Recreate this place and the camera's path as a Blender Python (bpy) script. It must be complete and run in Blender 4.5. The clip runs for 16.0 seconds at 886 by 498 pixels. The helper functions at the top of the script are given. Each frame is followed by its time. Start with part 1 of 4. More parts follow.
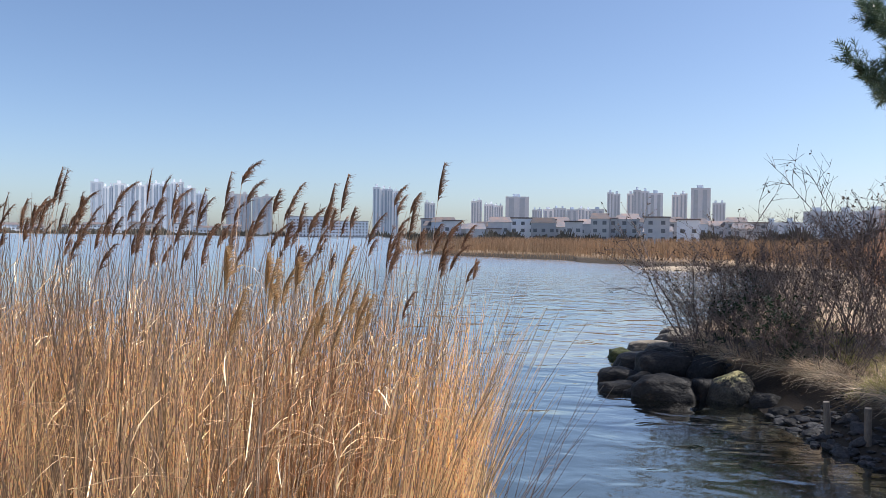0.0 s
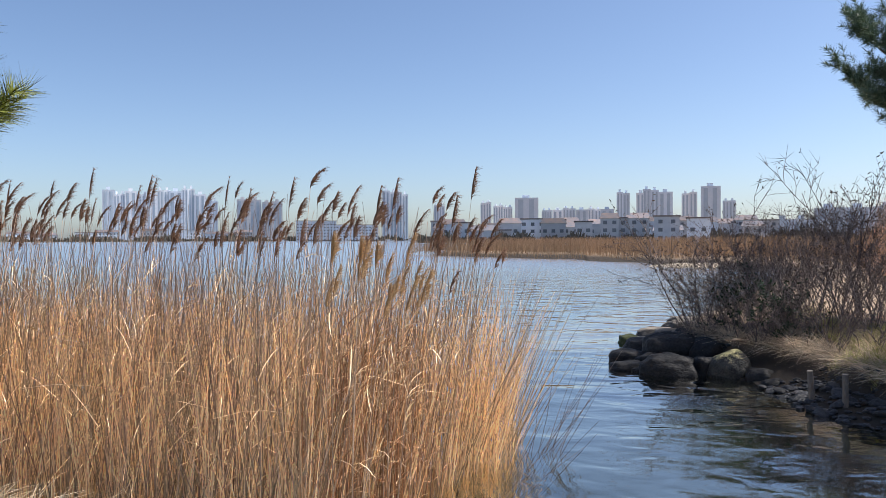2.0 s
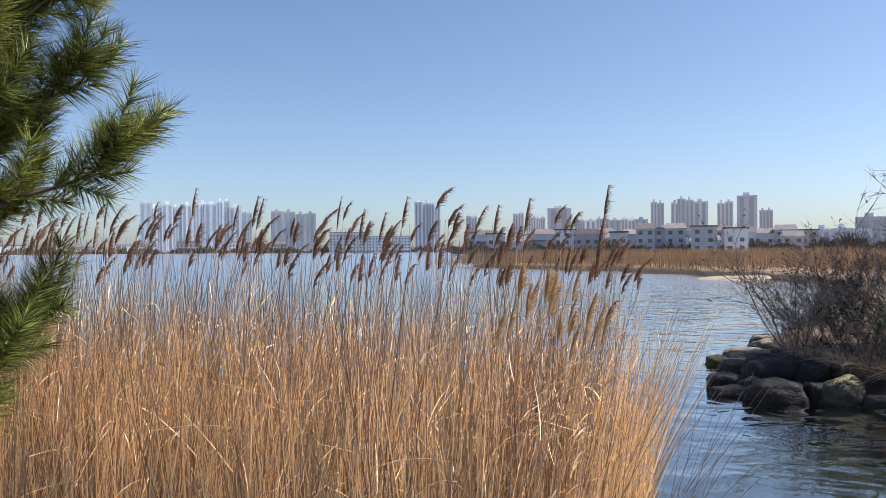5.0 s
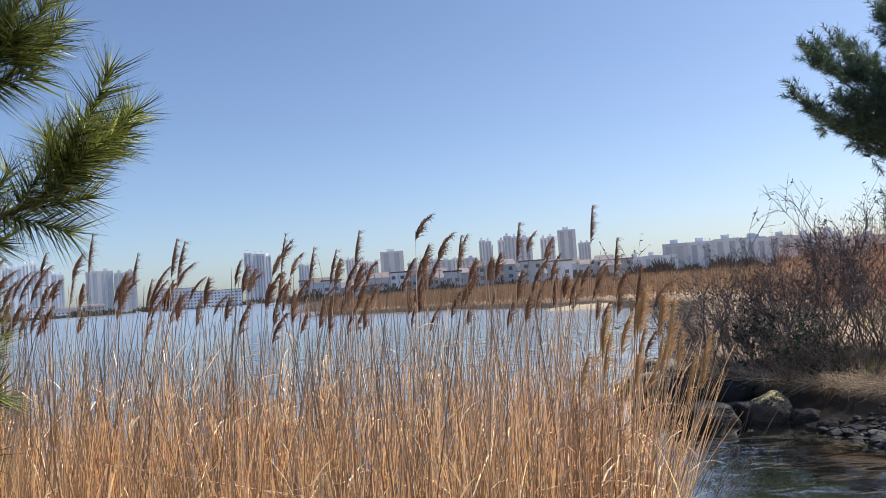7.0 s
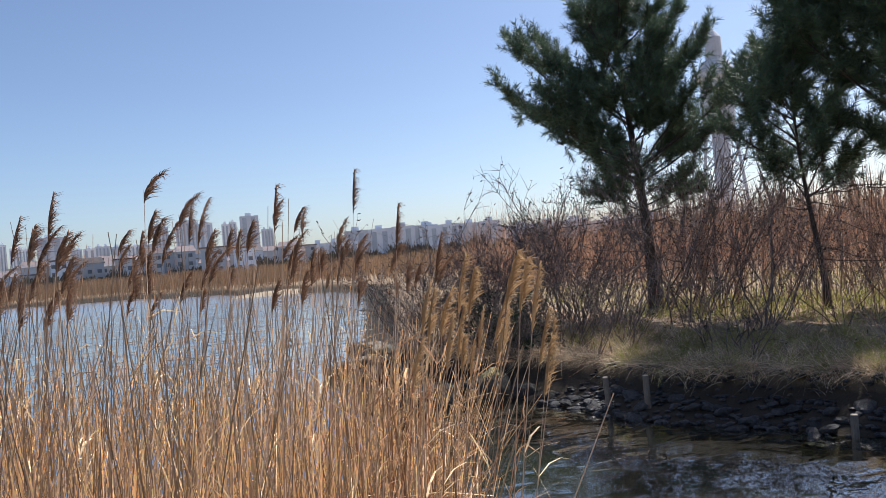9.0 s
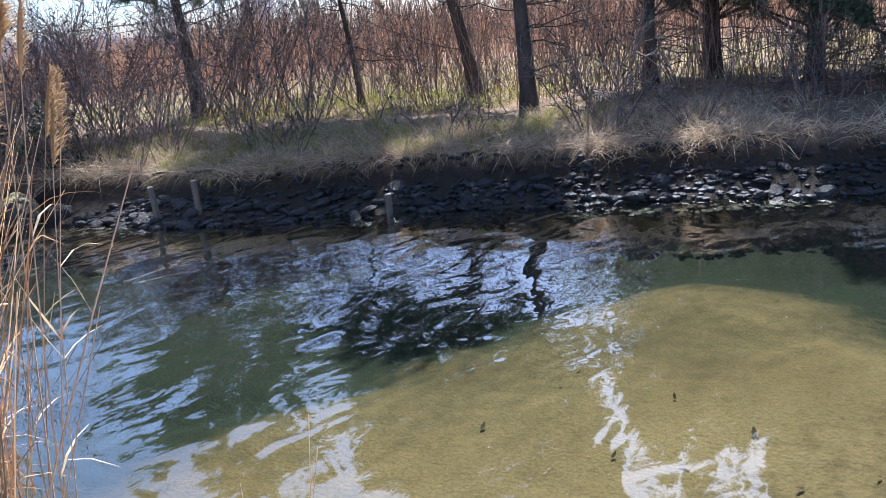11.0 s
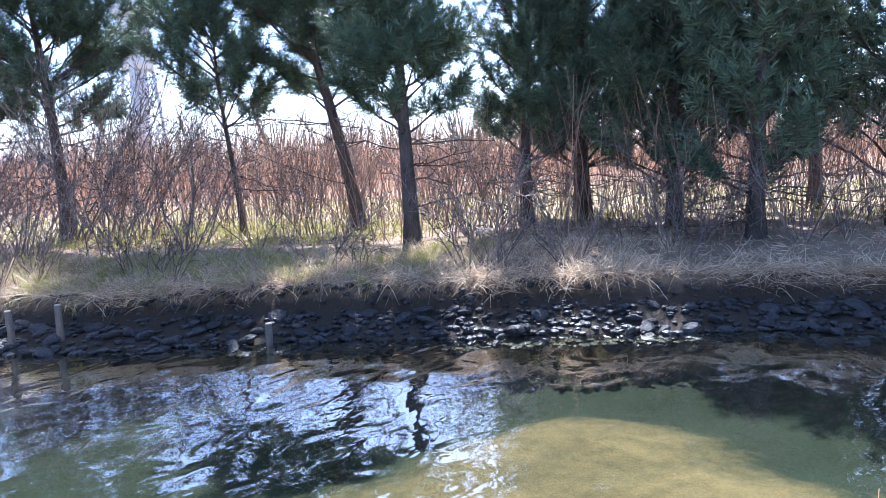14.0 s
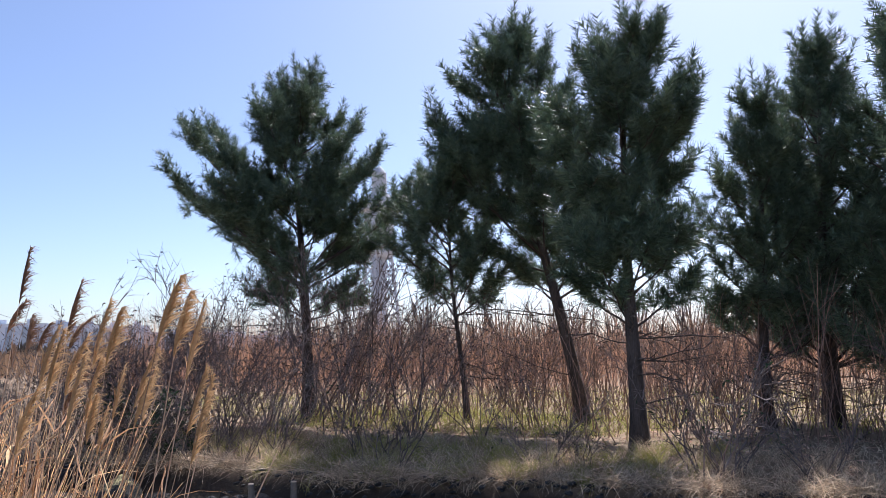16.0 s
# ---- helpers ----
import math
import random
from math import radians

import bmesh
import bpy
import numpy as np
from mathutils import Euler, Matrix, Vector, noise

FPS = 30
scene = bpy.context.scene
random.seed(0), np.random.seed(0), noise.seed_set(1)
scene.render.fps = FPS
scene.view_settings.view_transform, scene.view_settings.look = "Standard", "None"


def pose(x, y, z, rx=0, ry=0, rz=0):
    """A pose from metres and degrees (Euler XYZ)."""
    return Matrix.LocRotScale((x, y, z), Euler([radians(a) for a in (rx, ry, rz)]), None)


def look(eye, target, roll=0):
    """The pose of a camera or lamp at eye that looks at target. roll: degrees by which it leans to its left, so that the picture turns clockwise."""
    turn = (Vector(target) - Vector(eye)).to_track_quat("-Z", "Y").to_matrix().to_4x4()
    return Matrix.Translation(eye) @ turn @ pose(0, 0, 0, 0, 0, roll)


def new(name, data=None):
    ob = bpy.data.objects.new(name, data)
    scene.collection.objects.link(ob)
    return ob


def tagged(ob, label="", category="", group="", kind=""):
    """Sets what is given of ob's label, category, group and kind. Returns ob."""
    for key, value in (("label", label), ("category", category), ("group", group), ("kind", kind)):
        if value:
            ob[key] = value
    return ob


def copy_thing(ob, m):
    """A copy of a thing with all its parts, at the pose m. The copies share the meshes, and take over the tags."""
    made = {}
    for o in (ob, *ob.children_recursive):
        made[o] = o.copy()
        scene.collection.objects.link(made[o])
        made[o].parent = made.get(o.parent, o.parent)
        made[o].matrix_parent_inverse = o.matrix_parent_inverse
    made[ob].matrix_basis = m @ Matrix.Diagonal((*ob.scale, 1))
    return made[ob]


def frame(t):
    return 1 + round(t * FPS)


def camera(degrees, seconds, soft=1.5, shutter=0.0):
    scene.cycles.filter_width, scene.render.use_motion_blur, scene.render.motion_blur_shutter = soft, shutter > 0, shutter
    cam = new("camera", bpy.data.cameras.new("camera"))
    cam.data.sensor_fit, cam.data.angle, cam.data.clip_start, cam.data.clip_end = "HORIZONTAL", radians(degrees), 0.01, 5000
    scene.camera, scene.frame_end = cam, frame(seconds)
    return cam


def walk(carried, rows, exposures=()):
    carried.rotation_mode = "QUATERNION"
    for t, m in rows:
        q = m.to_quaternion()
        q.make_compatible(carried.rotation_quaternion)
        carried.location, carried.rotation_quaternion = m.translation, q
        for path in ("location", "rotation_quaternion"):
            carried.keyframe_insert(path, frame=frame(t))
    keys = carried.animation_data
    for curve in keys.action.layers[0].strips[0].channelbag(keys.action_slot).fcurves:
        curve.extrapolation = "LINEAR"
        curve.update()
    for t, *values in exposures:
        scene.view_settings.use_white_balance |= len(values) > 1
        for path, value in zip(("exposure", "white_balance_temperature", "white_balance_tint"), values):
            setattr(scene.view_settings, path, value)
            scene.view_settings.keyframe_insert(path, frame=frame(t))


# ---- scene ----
cam = camera(58.9, 16.0, soft=0.8)
PATH = [
    (0, (0.172, 0.348, 1.962), (-0.121, 2.326, 1.931), 0.7),
    (0.5, (0.115, -0.299, 1.925), (-0.13, 1.687, 1.912), 0.4),
    (1, (0.122, -0.755, 1.888), (-0.111, 1.232, 1.888), -0.4),
    (1.5, (0.128, -0.774, 1.882), (-0.128, 1.209, 1.871), -0.3),
    (2, (0.134, -0.789, 1.872), (-0.184, 1.186, 1.847), -0.2),
    (2.5, (0.116, -0.817, 1.874), (-0.293, 1.141, 1.838), -0.0),
    (3, (0.069, -0.77, 1.89), (-0.436, 1.165, 1.85), -0.1),
    (3.2, (0.053, -0.762, 1.88), (-0.481, 1.164, 1.838), -0.0),
    (5.3, (-0.911, -0.461, 1.99), (-1.254, 1.509, 2.021), -1.2),
    (5.5, (-1.034, -0.44, 1.983), (-1.336, 1.536, 2.04), -1.9),
    (6, (-1.35, -0.241, 2.021), (-1.546, 1.747, 2.108), -3.1),
    (6.5, (-1.614, 0.021, 2.006), (-1.699, 2.017, 2.103), -3.8),
    (7, (-1.881, 0.272, 1.97), (-1.852, 2.269, 2.071), -4.2),
    (7.5, (-1.963, 0.483, 1.924), (-1.8, 2.474, 2.029), -3.9),
    (8, (-2.059, 0.844, 1.987), (-1.715, 2.812, 2.081), -3.6),
    (8.5, (-2.121, 1.093, 1.945), (-1.567, 3.013, 2.018), -4.0),
    (9, (-2.205, 1.208, 1.934), (-1.406, 3.042, 1.938), -4.8),
    (9.5, (-2.056, 1.212, 1.787), (-1.017, 2.918, 1.694), -5.3),
    (10, (-2.029, 1.293, 1.713), (-0.747, 2.812, 1.488), -6.1),
    (10.2, (-2.024, 1.333, 1.71), (-0.668, 2.774, 1.421), -6.0),
    (12.5, (-1.997, 1.468, 1.605), (-0.277, 2.165, 0.859), -1.7),
    (13, (-1.973, 1.497, 1.597), (-0.178, 2.156, 1.012), -1.7),
    (13.5, (-1.987, 1.443, 1.624), (-0.169, 2.176, 1.231), -2.5),
    (14, (-2.035, 1.464, 1.656), (-0.25, 2.337, 1.428), -2.5),
    (14.5, (-2.068, 1.46, 1.68), (-0.368, 2.51, 1.588), -2.2),
    (15, (-2.081, 1.455, 1.688), (-0.476, 2.648, 1.732), -1.7),
    (15.5, (-2.091, 1.454, 1.717), (-0.563, 2.734, 1.886), -1.1),
    (16, (-2.092, 1.469, 1.725), (-0.611, 2.788, 1.983), -0.6),
]
walk(cam, [(t, look(eye, target, roll)) for t, eye, target, roll in PATH],
     exposures=[(0, 0.55, 6100, 12), (7, 0.5, 6100, 12), (8.5, 0.33, 6100, 12), (9.2, 0.52, 6100, 12), (10, 0.88, 5600, 14), (12.5, 1.42, 5400, 11), (13.8, 1.95, 5200, 15), (14.5, 1.95, 5200, 16), (15.2, 1.45, 5150, 18), (16, 0.70, 5900, 17)])


# ---- world ----
SUN_AZ, SUN_EL = 72.0, 51.0
world = bpy.data.worlds.new("sky")
scene.world = world
world.use_nodes = True
wt = world.node_tree
sky = wt.nodes.new("ShaderNodeTexSky")
sky.sky_type = "NISHITA"
sky.sun_disc = False
sky.sun_elevation, sky.sun_rotation = radians(SUN_EL), radians(SUN_AZ)
sky.air_density, sky.dust_density, sky.ozone_density = 0.8, 1.1, 1.8
wt.links.new(sky.outputs[0], wt.nodes["Background"].inputs[0])
wt.nodes["Background"].inputs[1].default_value = 0.104
sun = new("sun", bpy.data.lights.new("sun", "SUN"))
sun.data.energy, sun.data.angle, sun.data.color = 5.0, radians(0.5), (1.0, 0.94, 0.85)
toward = Vector((math.sin(radians(SUN_AZ)) * math.cos(radians(SUN_EL)), math.cos(radians(SUN_AZ)) * math.cos(radians(SUN_EL)), math.sin(radians(SUN_EL))))
sun.matrix_world = look(toward * 100, (0, 0, 0))

# ---- materials ----
rng = np.random.default_rng(7)


def material(name, a, b, scale=8.0, rough=0.8, bump=0.0, bump_scale=40.0, vary=0.0, through_light=0.0, spec=0.3, stretch=(1, 1, 1), top=None):
    """Two base colours mixed by two noises, with relief, and brightness that varies from piece to piece."""
    m = bpy.data.materials.new(name)
    m.use_nodes = True
    t = m.node_tree
    p = t.nodes["Principled BSDF"]
    p.inputs["Roughness"].default_value = rough
    p.inputs["Specular IOR Level"].default_value = spec
    pos = t.nodes.new("ShaderNodeTexCoord")
    stretchy = t.nodes.new("ShaderNodeMapping")
    stretchy.inputs["Scale"].default_value = stretch
    t.links.new(pos.outputs["Object"], stretchy.inputs[0])
    n1, n2 = t.nodes.new("ShaderNodeTexNoise"), t.nodes.new("ShaderNodeTexNoise")
    for n, s in ((n1, scale), (n2, scale * 7.3)):
        n.inputs["Scale"].default_value = s
        n.inputs["Detail"].default_value = 5
        t.links.new(stretchy.outputs[0], n.inputs["Vector"])
    add = t.nodes.new("ShaderNodeMath")
    add.operation = "ADD"
    t.links.new(n1.outputs["Fac"], add.inputs[0])
    t.links.new(n2.outputs["Fac"], add.inputs[1])
    ramp = t.nodes.new("ShaderNodeMapRange")
    ramp.inputs["From Min"].default_value, ramp.inputs["From Max"].default_value = 0.75, 1.25
    t.links.new(add.outputs[0], ramp.inputs["Value"])
    mix = t.nodes.new("ShaderNodeMix")
    mix.data_type = "RGBA"
    mix.inputs[6].default_value, mix.inputs[7].default_value = (*a, 1), (*b, 1)
    t.links.new(ramp.outputs[0], mix.inputs[0])
    colour = mix.outputs[2]
    if vary:
        geo, info = t.nodes.new("ShaderNodeNewGeometry"), t.nodes.new("ShaderNodeObjectInfo")
        both = t.nodes.new("ShaderNodeMath")
        both.operation = "ADD"
        t.links.new(geo.outputs["Random Per Island"], both.inputs[0])
        t.links.new(info.outputs["Random"], both.inputs[1])
        wrap = t.nodes.new("ShaderNodeMath")
        wrap.operation = "FRACT"
        t.links.new(both.outputs[0], wrap.inputs[0])
        level = t.nodes.new("ShaderNodeMapRange")
        level.inputs["To Min"].default_value, level.inputs["To Max"].default_value = 1 - vary, 1 + vary
        t.links.new(wrap.outputs[0], level.inputs["Value"])
        hsv = t.nodes.new("ShaderNodeHueSaturation")
        t.links.new(level.outputs[0], hsv.inputs["Value"])
        t.links.new(colour, hsv.inputs["Color"])
        colour = hsv.outputs[0]
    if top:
        # upper side of a stone blotched with the top colour; growth on LICHEN
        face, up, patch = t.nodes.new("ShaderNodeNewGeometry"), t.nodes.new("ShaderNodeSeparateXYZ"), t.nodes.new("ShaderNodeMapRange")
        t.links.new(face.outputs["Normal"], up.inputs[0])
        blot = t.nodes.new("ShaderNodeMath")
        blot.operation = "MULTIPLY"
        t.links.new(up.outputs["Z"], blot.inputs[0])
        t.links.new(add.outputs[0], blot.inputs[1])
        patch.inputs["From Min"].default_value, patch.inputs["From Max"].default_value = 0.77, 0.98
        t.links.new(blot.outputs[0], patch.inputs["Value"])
        with_top = t.nodes.new("ShaderNodeMix")
        with_top.data_type = "RGBA"
        with_top.inputs[7].default_value = (*top, 1)
        t.links.new(patch.outputs[0], with_top.inputs[0])
        t.links.new(colour, with_top.inputs[6])
        colour = with_top.outputs[2]
    t.links.new(colour, p.inputs["Base Color"])
    if bump:
        n3, bm = t.nodes.new("ShaderNodeTexNoise"), t.nodes.new("ShaderNodeBump")
        n3.inputs["Scale"].default_value, n3.inputs["Detail"].default_value = bump_scale, 6
        bm.inputs["Strength"].default_value, bm.inputs["Distance"].default_value = bump, 0.02
        t.links.new(stretchy.outputs[0], n3.inputs["Vector"])
        t.links.new(n3.outputs["Fac"], bm.inputs["Height"])
        t.links.new(bm.outputs[0], p.inputs["Normal"])
    if through_light:
        tr, mx = t.nodes.new("ShaderNodeBsdfTranslucent"), t.nodes.new("ShaderNodeMixShader")
        mx.inputs[0].default_value = through_light
        t.links.new(colour, tr.inputs[0])
        t.links.new(p.outputs[0], mx.inputs[1])
        t.links.new(tr.outputs[0], mx.inputs[2])
        t.links.new(mx.outputs[0], t.nodes["Material Output"].inputs[0])
    return m


STRAW = material("reed_straw", (0.76, 0.545, 0.31), (0.97, 0.79, 0.52), 3, 0.62, vary=0.72, through_light=0.22, stretch=(1, 1, 0.15))
PALEPLUME = material("pale_plume", (0.46, 0.29, 0.14), (0.62, 0.43, 0.24), 14, 0.9, vary=0.3, through_light=0.4)
BROWNSTEM = material("reed_stem", (0.37, 0.26, 0.185), (0.60, 0.45, 0.32), 3, 0.5, vary=0.6, through_light=0.15, stretch=(1, 1, 0.15))
PLUME = material("reed_plume", (0.17, 0.095, 0.06), (0.36, 0.22, 0.14), 14, 0.9, vary=0.35, through_light=0.35)
RUSTLEAF = material("rust_reed_leaf", (0.33, 0.18, 0.095), (0.55, 0.34, 0.19), 6, 0.8, vary=0.5, through_light=0.35)
MARSH = material("marsh_reed", (0.32, 0.20, 0.115), (0.46, 0.305, 0.18), 0.3, 0.9, vary=0.4, through_light=0.25)
FIELD = material("dry_field_reed", (0.42, 0.23, 0.15), (0.56, 0.35, 0.22), 0.5, 0.9, vary=0.45, through_light=0.4)
DRYGRASS = material("dry_grass", (0.57, 0.45, 0.29), (0.80, 0.68, 0.48), 2, 0.8, vary=0.6, through_light=0.45)
LITTER = material("dead_leaves", (0.46, 0.29, 0.21), (0.72, 0.51, 0.39), 3, 0.9, vary=0.6, through_light=0.25)
BANKGRASS = material("bank_straw", (0.49, 0.37, 0.255), (0.79, 0.645, 0.465), 2, 0.85, vary=0.55, through_light=0.3)
GREENGRASS = material("spring_grass", (0.26, 0.27, 0.07), (0.50, 0.46, 0.16), 2, 0.8, vary=0.4, through_light=0.35)
# needle colour raised and blued, with the glare over the crowns put into it
NEEDLE = material("pine_needle", (0.07, 0.11, 0.07), (0.145, 0.195, 0.11), 2.5, 0.42, vary=0.45, through_light=0.2, spec=0.5)
NEEDLE_NEAR = material("young_pine_needle", (0.05, 0.075, 0.02), (0.27, 0.29, 0.06), 3.0, 0.4, vary=0.85, through_light=0.15)
BARK = material("pine_bark", (0.055, 0.044, 0.038), (0.125, 0.10, 0.085), 9, 0.9, bump=0.9, bump_scale=30, stretch=(1, 1, 0.3))
TWIG = material("shrub_bark", (0.095, 0.074, 0.068), (0.26, 0.205, 0.185), 12, 0.75, vary=0.4)
REDTWIG = material("thicket_bark", (0.22, 0.135, 0.105), (0.34, 0.22, 0.165), 6, 0.75, vary=0.4)
DRYLEAF = material("withered_leaf", (0.06, 0.045, 0.035), (0.13, 0.09, 0.06), 10, 0.8, vary=0.4, through_light=0.2)
SHRUBLEAF = material("evergreen_leaf", (0.02, 0.04, 0.022), (0.05, 0.075, 0.035), 6, 0.6, vary=0.4, through_light=0.15)
ROCK = material("boulder_stone", (0.011, 0.011, 0.012), (0.038, 0.035, 0.033), 3.0, 0.7, bump=0.9, bump_scale=14, vary=0.2, spec=0.25)
STONE = material("wet_stone", (0.014, 0.015, 0.018), (0.06, 0.057, 0.058), 6, 0.5, bump=0.6, bump_scale=30, vary=0.5, spec=0.3)
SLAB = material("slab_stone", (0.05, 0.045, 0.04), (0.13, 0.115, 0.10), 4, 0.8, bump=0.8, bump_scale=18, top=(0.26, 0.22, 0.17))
MOSSY = material("mossy_stone", (0.03, 0.045, 0.015), (0.09, 0.09, 0.04), 7, 0.85, bump=0.8, bump_scale=18)
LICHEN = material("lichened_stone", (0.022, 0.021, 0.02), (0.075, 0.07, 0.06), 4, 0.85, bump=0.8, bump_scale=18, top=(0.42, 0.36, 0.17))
POSTWOOD = material("weathered_post", (0.12, 0.10, 0.085), (0.22, 0.19, 0.16), 8, 0.85, bump=0.7, bump_scale=40, stretch=(4, 4, 0.4))
STAKEWOOD = material("dark_stake_wood", (0.06, 0.03, 0.022), (0.15, 0.08, 0.055), 8, 0.6, bump=0.6, bump_scale=40, stretch=(4, 4, 0.4))
CUTWOOD = material("cut_wood", (0.55, 0.42, 0.30), (0.70, 0.58, 0.44), 30, 0.8)
CONCRETE = material("tower_concrete", (0.46, 0.49, 0.54), (0.55, 0.57, 0.61), 0.4, 0.8, vary=0.05)
# bluish cast of the next two walls is distance haze in the base colour
HAZYWHITE = material("hazy_apartment_paint", (0.74, 0.77, 0.82), (0.82, 0.83, 0.85), 0.05, 0.8, vary=0.12)
HAZYGREY = material("hazy_grey_render", (0.56, 0.62, 0.70), (0.66, 0.70, 0.76), 0.05, 0.8, vary=0.15)
BROWNWALL = material("brown_render", (0.46, 0.46, 0.48), (0.56, 0.55, 0.55), 0.05, 0.8, vary=0.1)
HOUSEWALL = material("weathered_render", (0.44, 0.46, 0.50), (0.62, 0.62, 0.63), 0.05, 0.85, vary=0.25)
DARKGLASS = material("house_window_glass", (0.10, 0.11, 0.13), (0.18, 0.19, 0.21), 0.2, 0.25, spec=0.5)
# far windows lightened and blued, haze mixed into the glass colour
HAZYGLASS = material("hazy_window_glass", (0.36, 0.42, 0.50), (0.44, 0.50, 0.57), 0.2, 0.25, spec=0.5)
ROOFTILE = material("roof_sheet", (0.10, 0.12, 0.15), (0.24, 0.17, 0.14), 0.05, 0.7, vary=0.5)
FARTREE = material("winter_tree_line", (0.085, 0.075, 0.06), (0.15, 0.13, 0.10), 0.3, 0.9, vary=0.3)
SAND = material("pale_sand", (0.34, 0.265, 0.18), (0.44, 0.36, 0.26), 0.8, 0.95, bump=0.3)
TIMBER = material("jetty_timber", (0.10, 0.09, 0.085), (0.17, 0.15, 0.14), 0.5, 0.9)


def ground_material():
    """Dark deep bed, sand, wet soil and straw-covered soil, one above the other up the bank."""
    m = bpy.data.materials.new("shore_ground")
    m.use_nodes = True
    t = m.node_tree
    p = t.nodes["Principled BSDF"]
    p.inputs["Roughness"].default_value = 0.9
    p.inputs["Specular IOR Level"].default_value = 0.15
    geo, sep = t.nodes.new("ShaderNodeNewGeometry"), t.nodes.new("ShaderNodeSeparateXYZ")
    t.links.new(geo.outputs["Position"], sep.inputs[0])
    n1, n2, n3 = (t.nodes.new("ShaderNodeTexNoise") for _ in range(3))
    for n, s in ((n1, 1.3), (n2, 9.0), (n3, 45.0)):
        n.inputs["Scale"].default_value, n.inputs["Detail"].default_value = s, 6
        t.links.new(geo.outputs["Position"], n.inputs["Vector"])
    off = t.nodes.new("ShaderNodeMath")
    off.operation, off.inputs[1].default_value = "MULTIPLY_ADD", 0.16
    t.links.new(n2.outputs["Fac"], off.inputs[0])
    t.links.new(sep.outputs["Z"], off.inputs[2])
    scale = t.nodes.new("ShaderNodeMapRange")
    scale.inputs["From Min"].default_value, scale.inputs["From Max"].default_value = -1.42, 0.78
    t.links.new(off.outputs[0], scale.inputs["Value"])
    ramp = t.nodes.new("ShaderNodeValToRGB")
    r = ramp.color_ramp
    # the two dark low stops stand in for light lost in deeper water
    stops = ((0.0, (0.03, 0.045, 0.045)), (0.542, (0.035, 0.048, 0.042)), (0.608, (0.25, 0.193, 0.115)), (0.625, (0.28, 0.215, 0.13)), (0.67, (0.05, 0.04, 0.03)), (0.80, (0.055, 0.043, 0.032)), (0.88, (0.26, 0.185, 0.12)), (1.0, (0.40, 0.30, 0.20)))
    while len(r.elements) < len(stops):
        r.elements.new(0.5)
    for e, (at, c) in zip(r.elements, stops):
        e.position, e.color = at, (*c, 1)
    t.links.new(scale.outputs[0], ramp.inputs[0])
    grain = t.nodes.new("ShaderNodeMapRange")
    grain.inputs["To Min"].default_value, grain.inputs["To Max"].default_value = 0.78, 1.18
    mul = t.nodes.new("ShaderNodeMath")
    mul.operation = "MULTIPLY"
    t.links.new(n1.outputs["Fac"], mul.inputs[0])
    t.links.new(n3.outputs["Fac"], mul.inputs[1])
    grain.inputs["From Min"].default_value, grain.inputs["From Max"].default_value = 0.12, 0.38
    t.links.new(mul.outputs[0], grain.inputs["Value"])
    hsv = t.nodes.new("ShaderNodeHueSaturation")
    t.links.new(ramp.outputs[0], hsv.inputs["Color"])
    t.links.new(grain.outputs[0], hsv.inputs["Value"])
    t.links.new(hsv.outputs[0], p.inputs["Base Color"])
    bm = t.nodes.new("ShaderNodeBump")
    bm.inputs["Strength"].default_value, bm.inputs["Distance"].default_value = 0.6, 0.03
    t.links.new(n3.outputs["Fac"], bm.inputs["Height"])
    t.links.new(bm.outputs[0], p.inputs["Normal"])
    return m


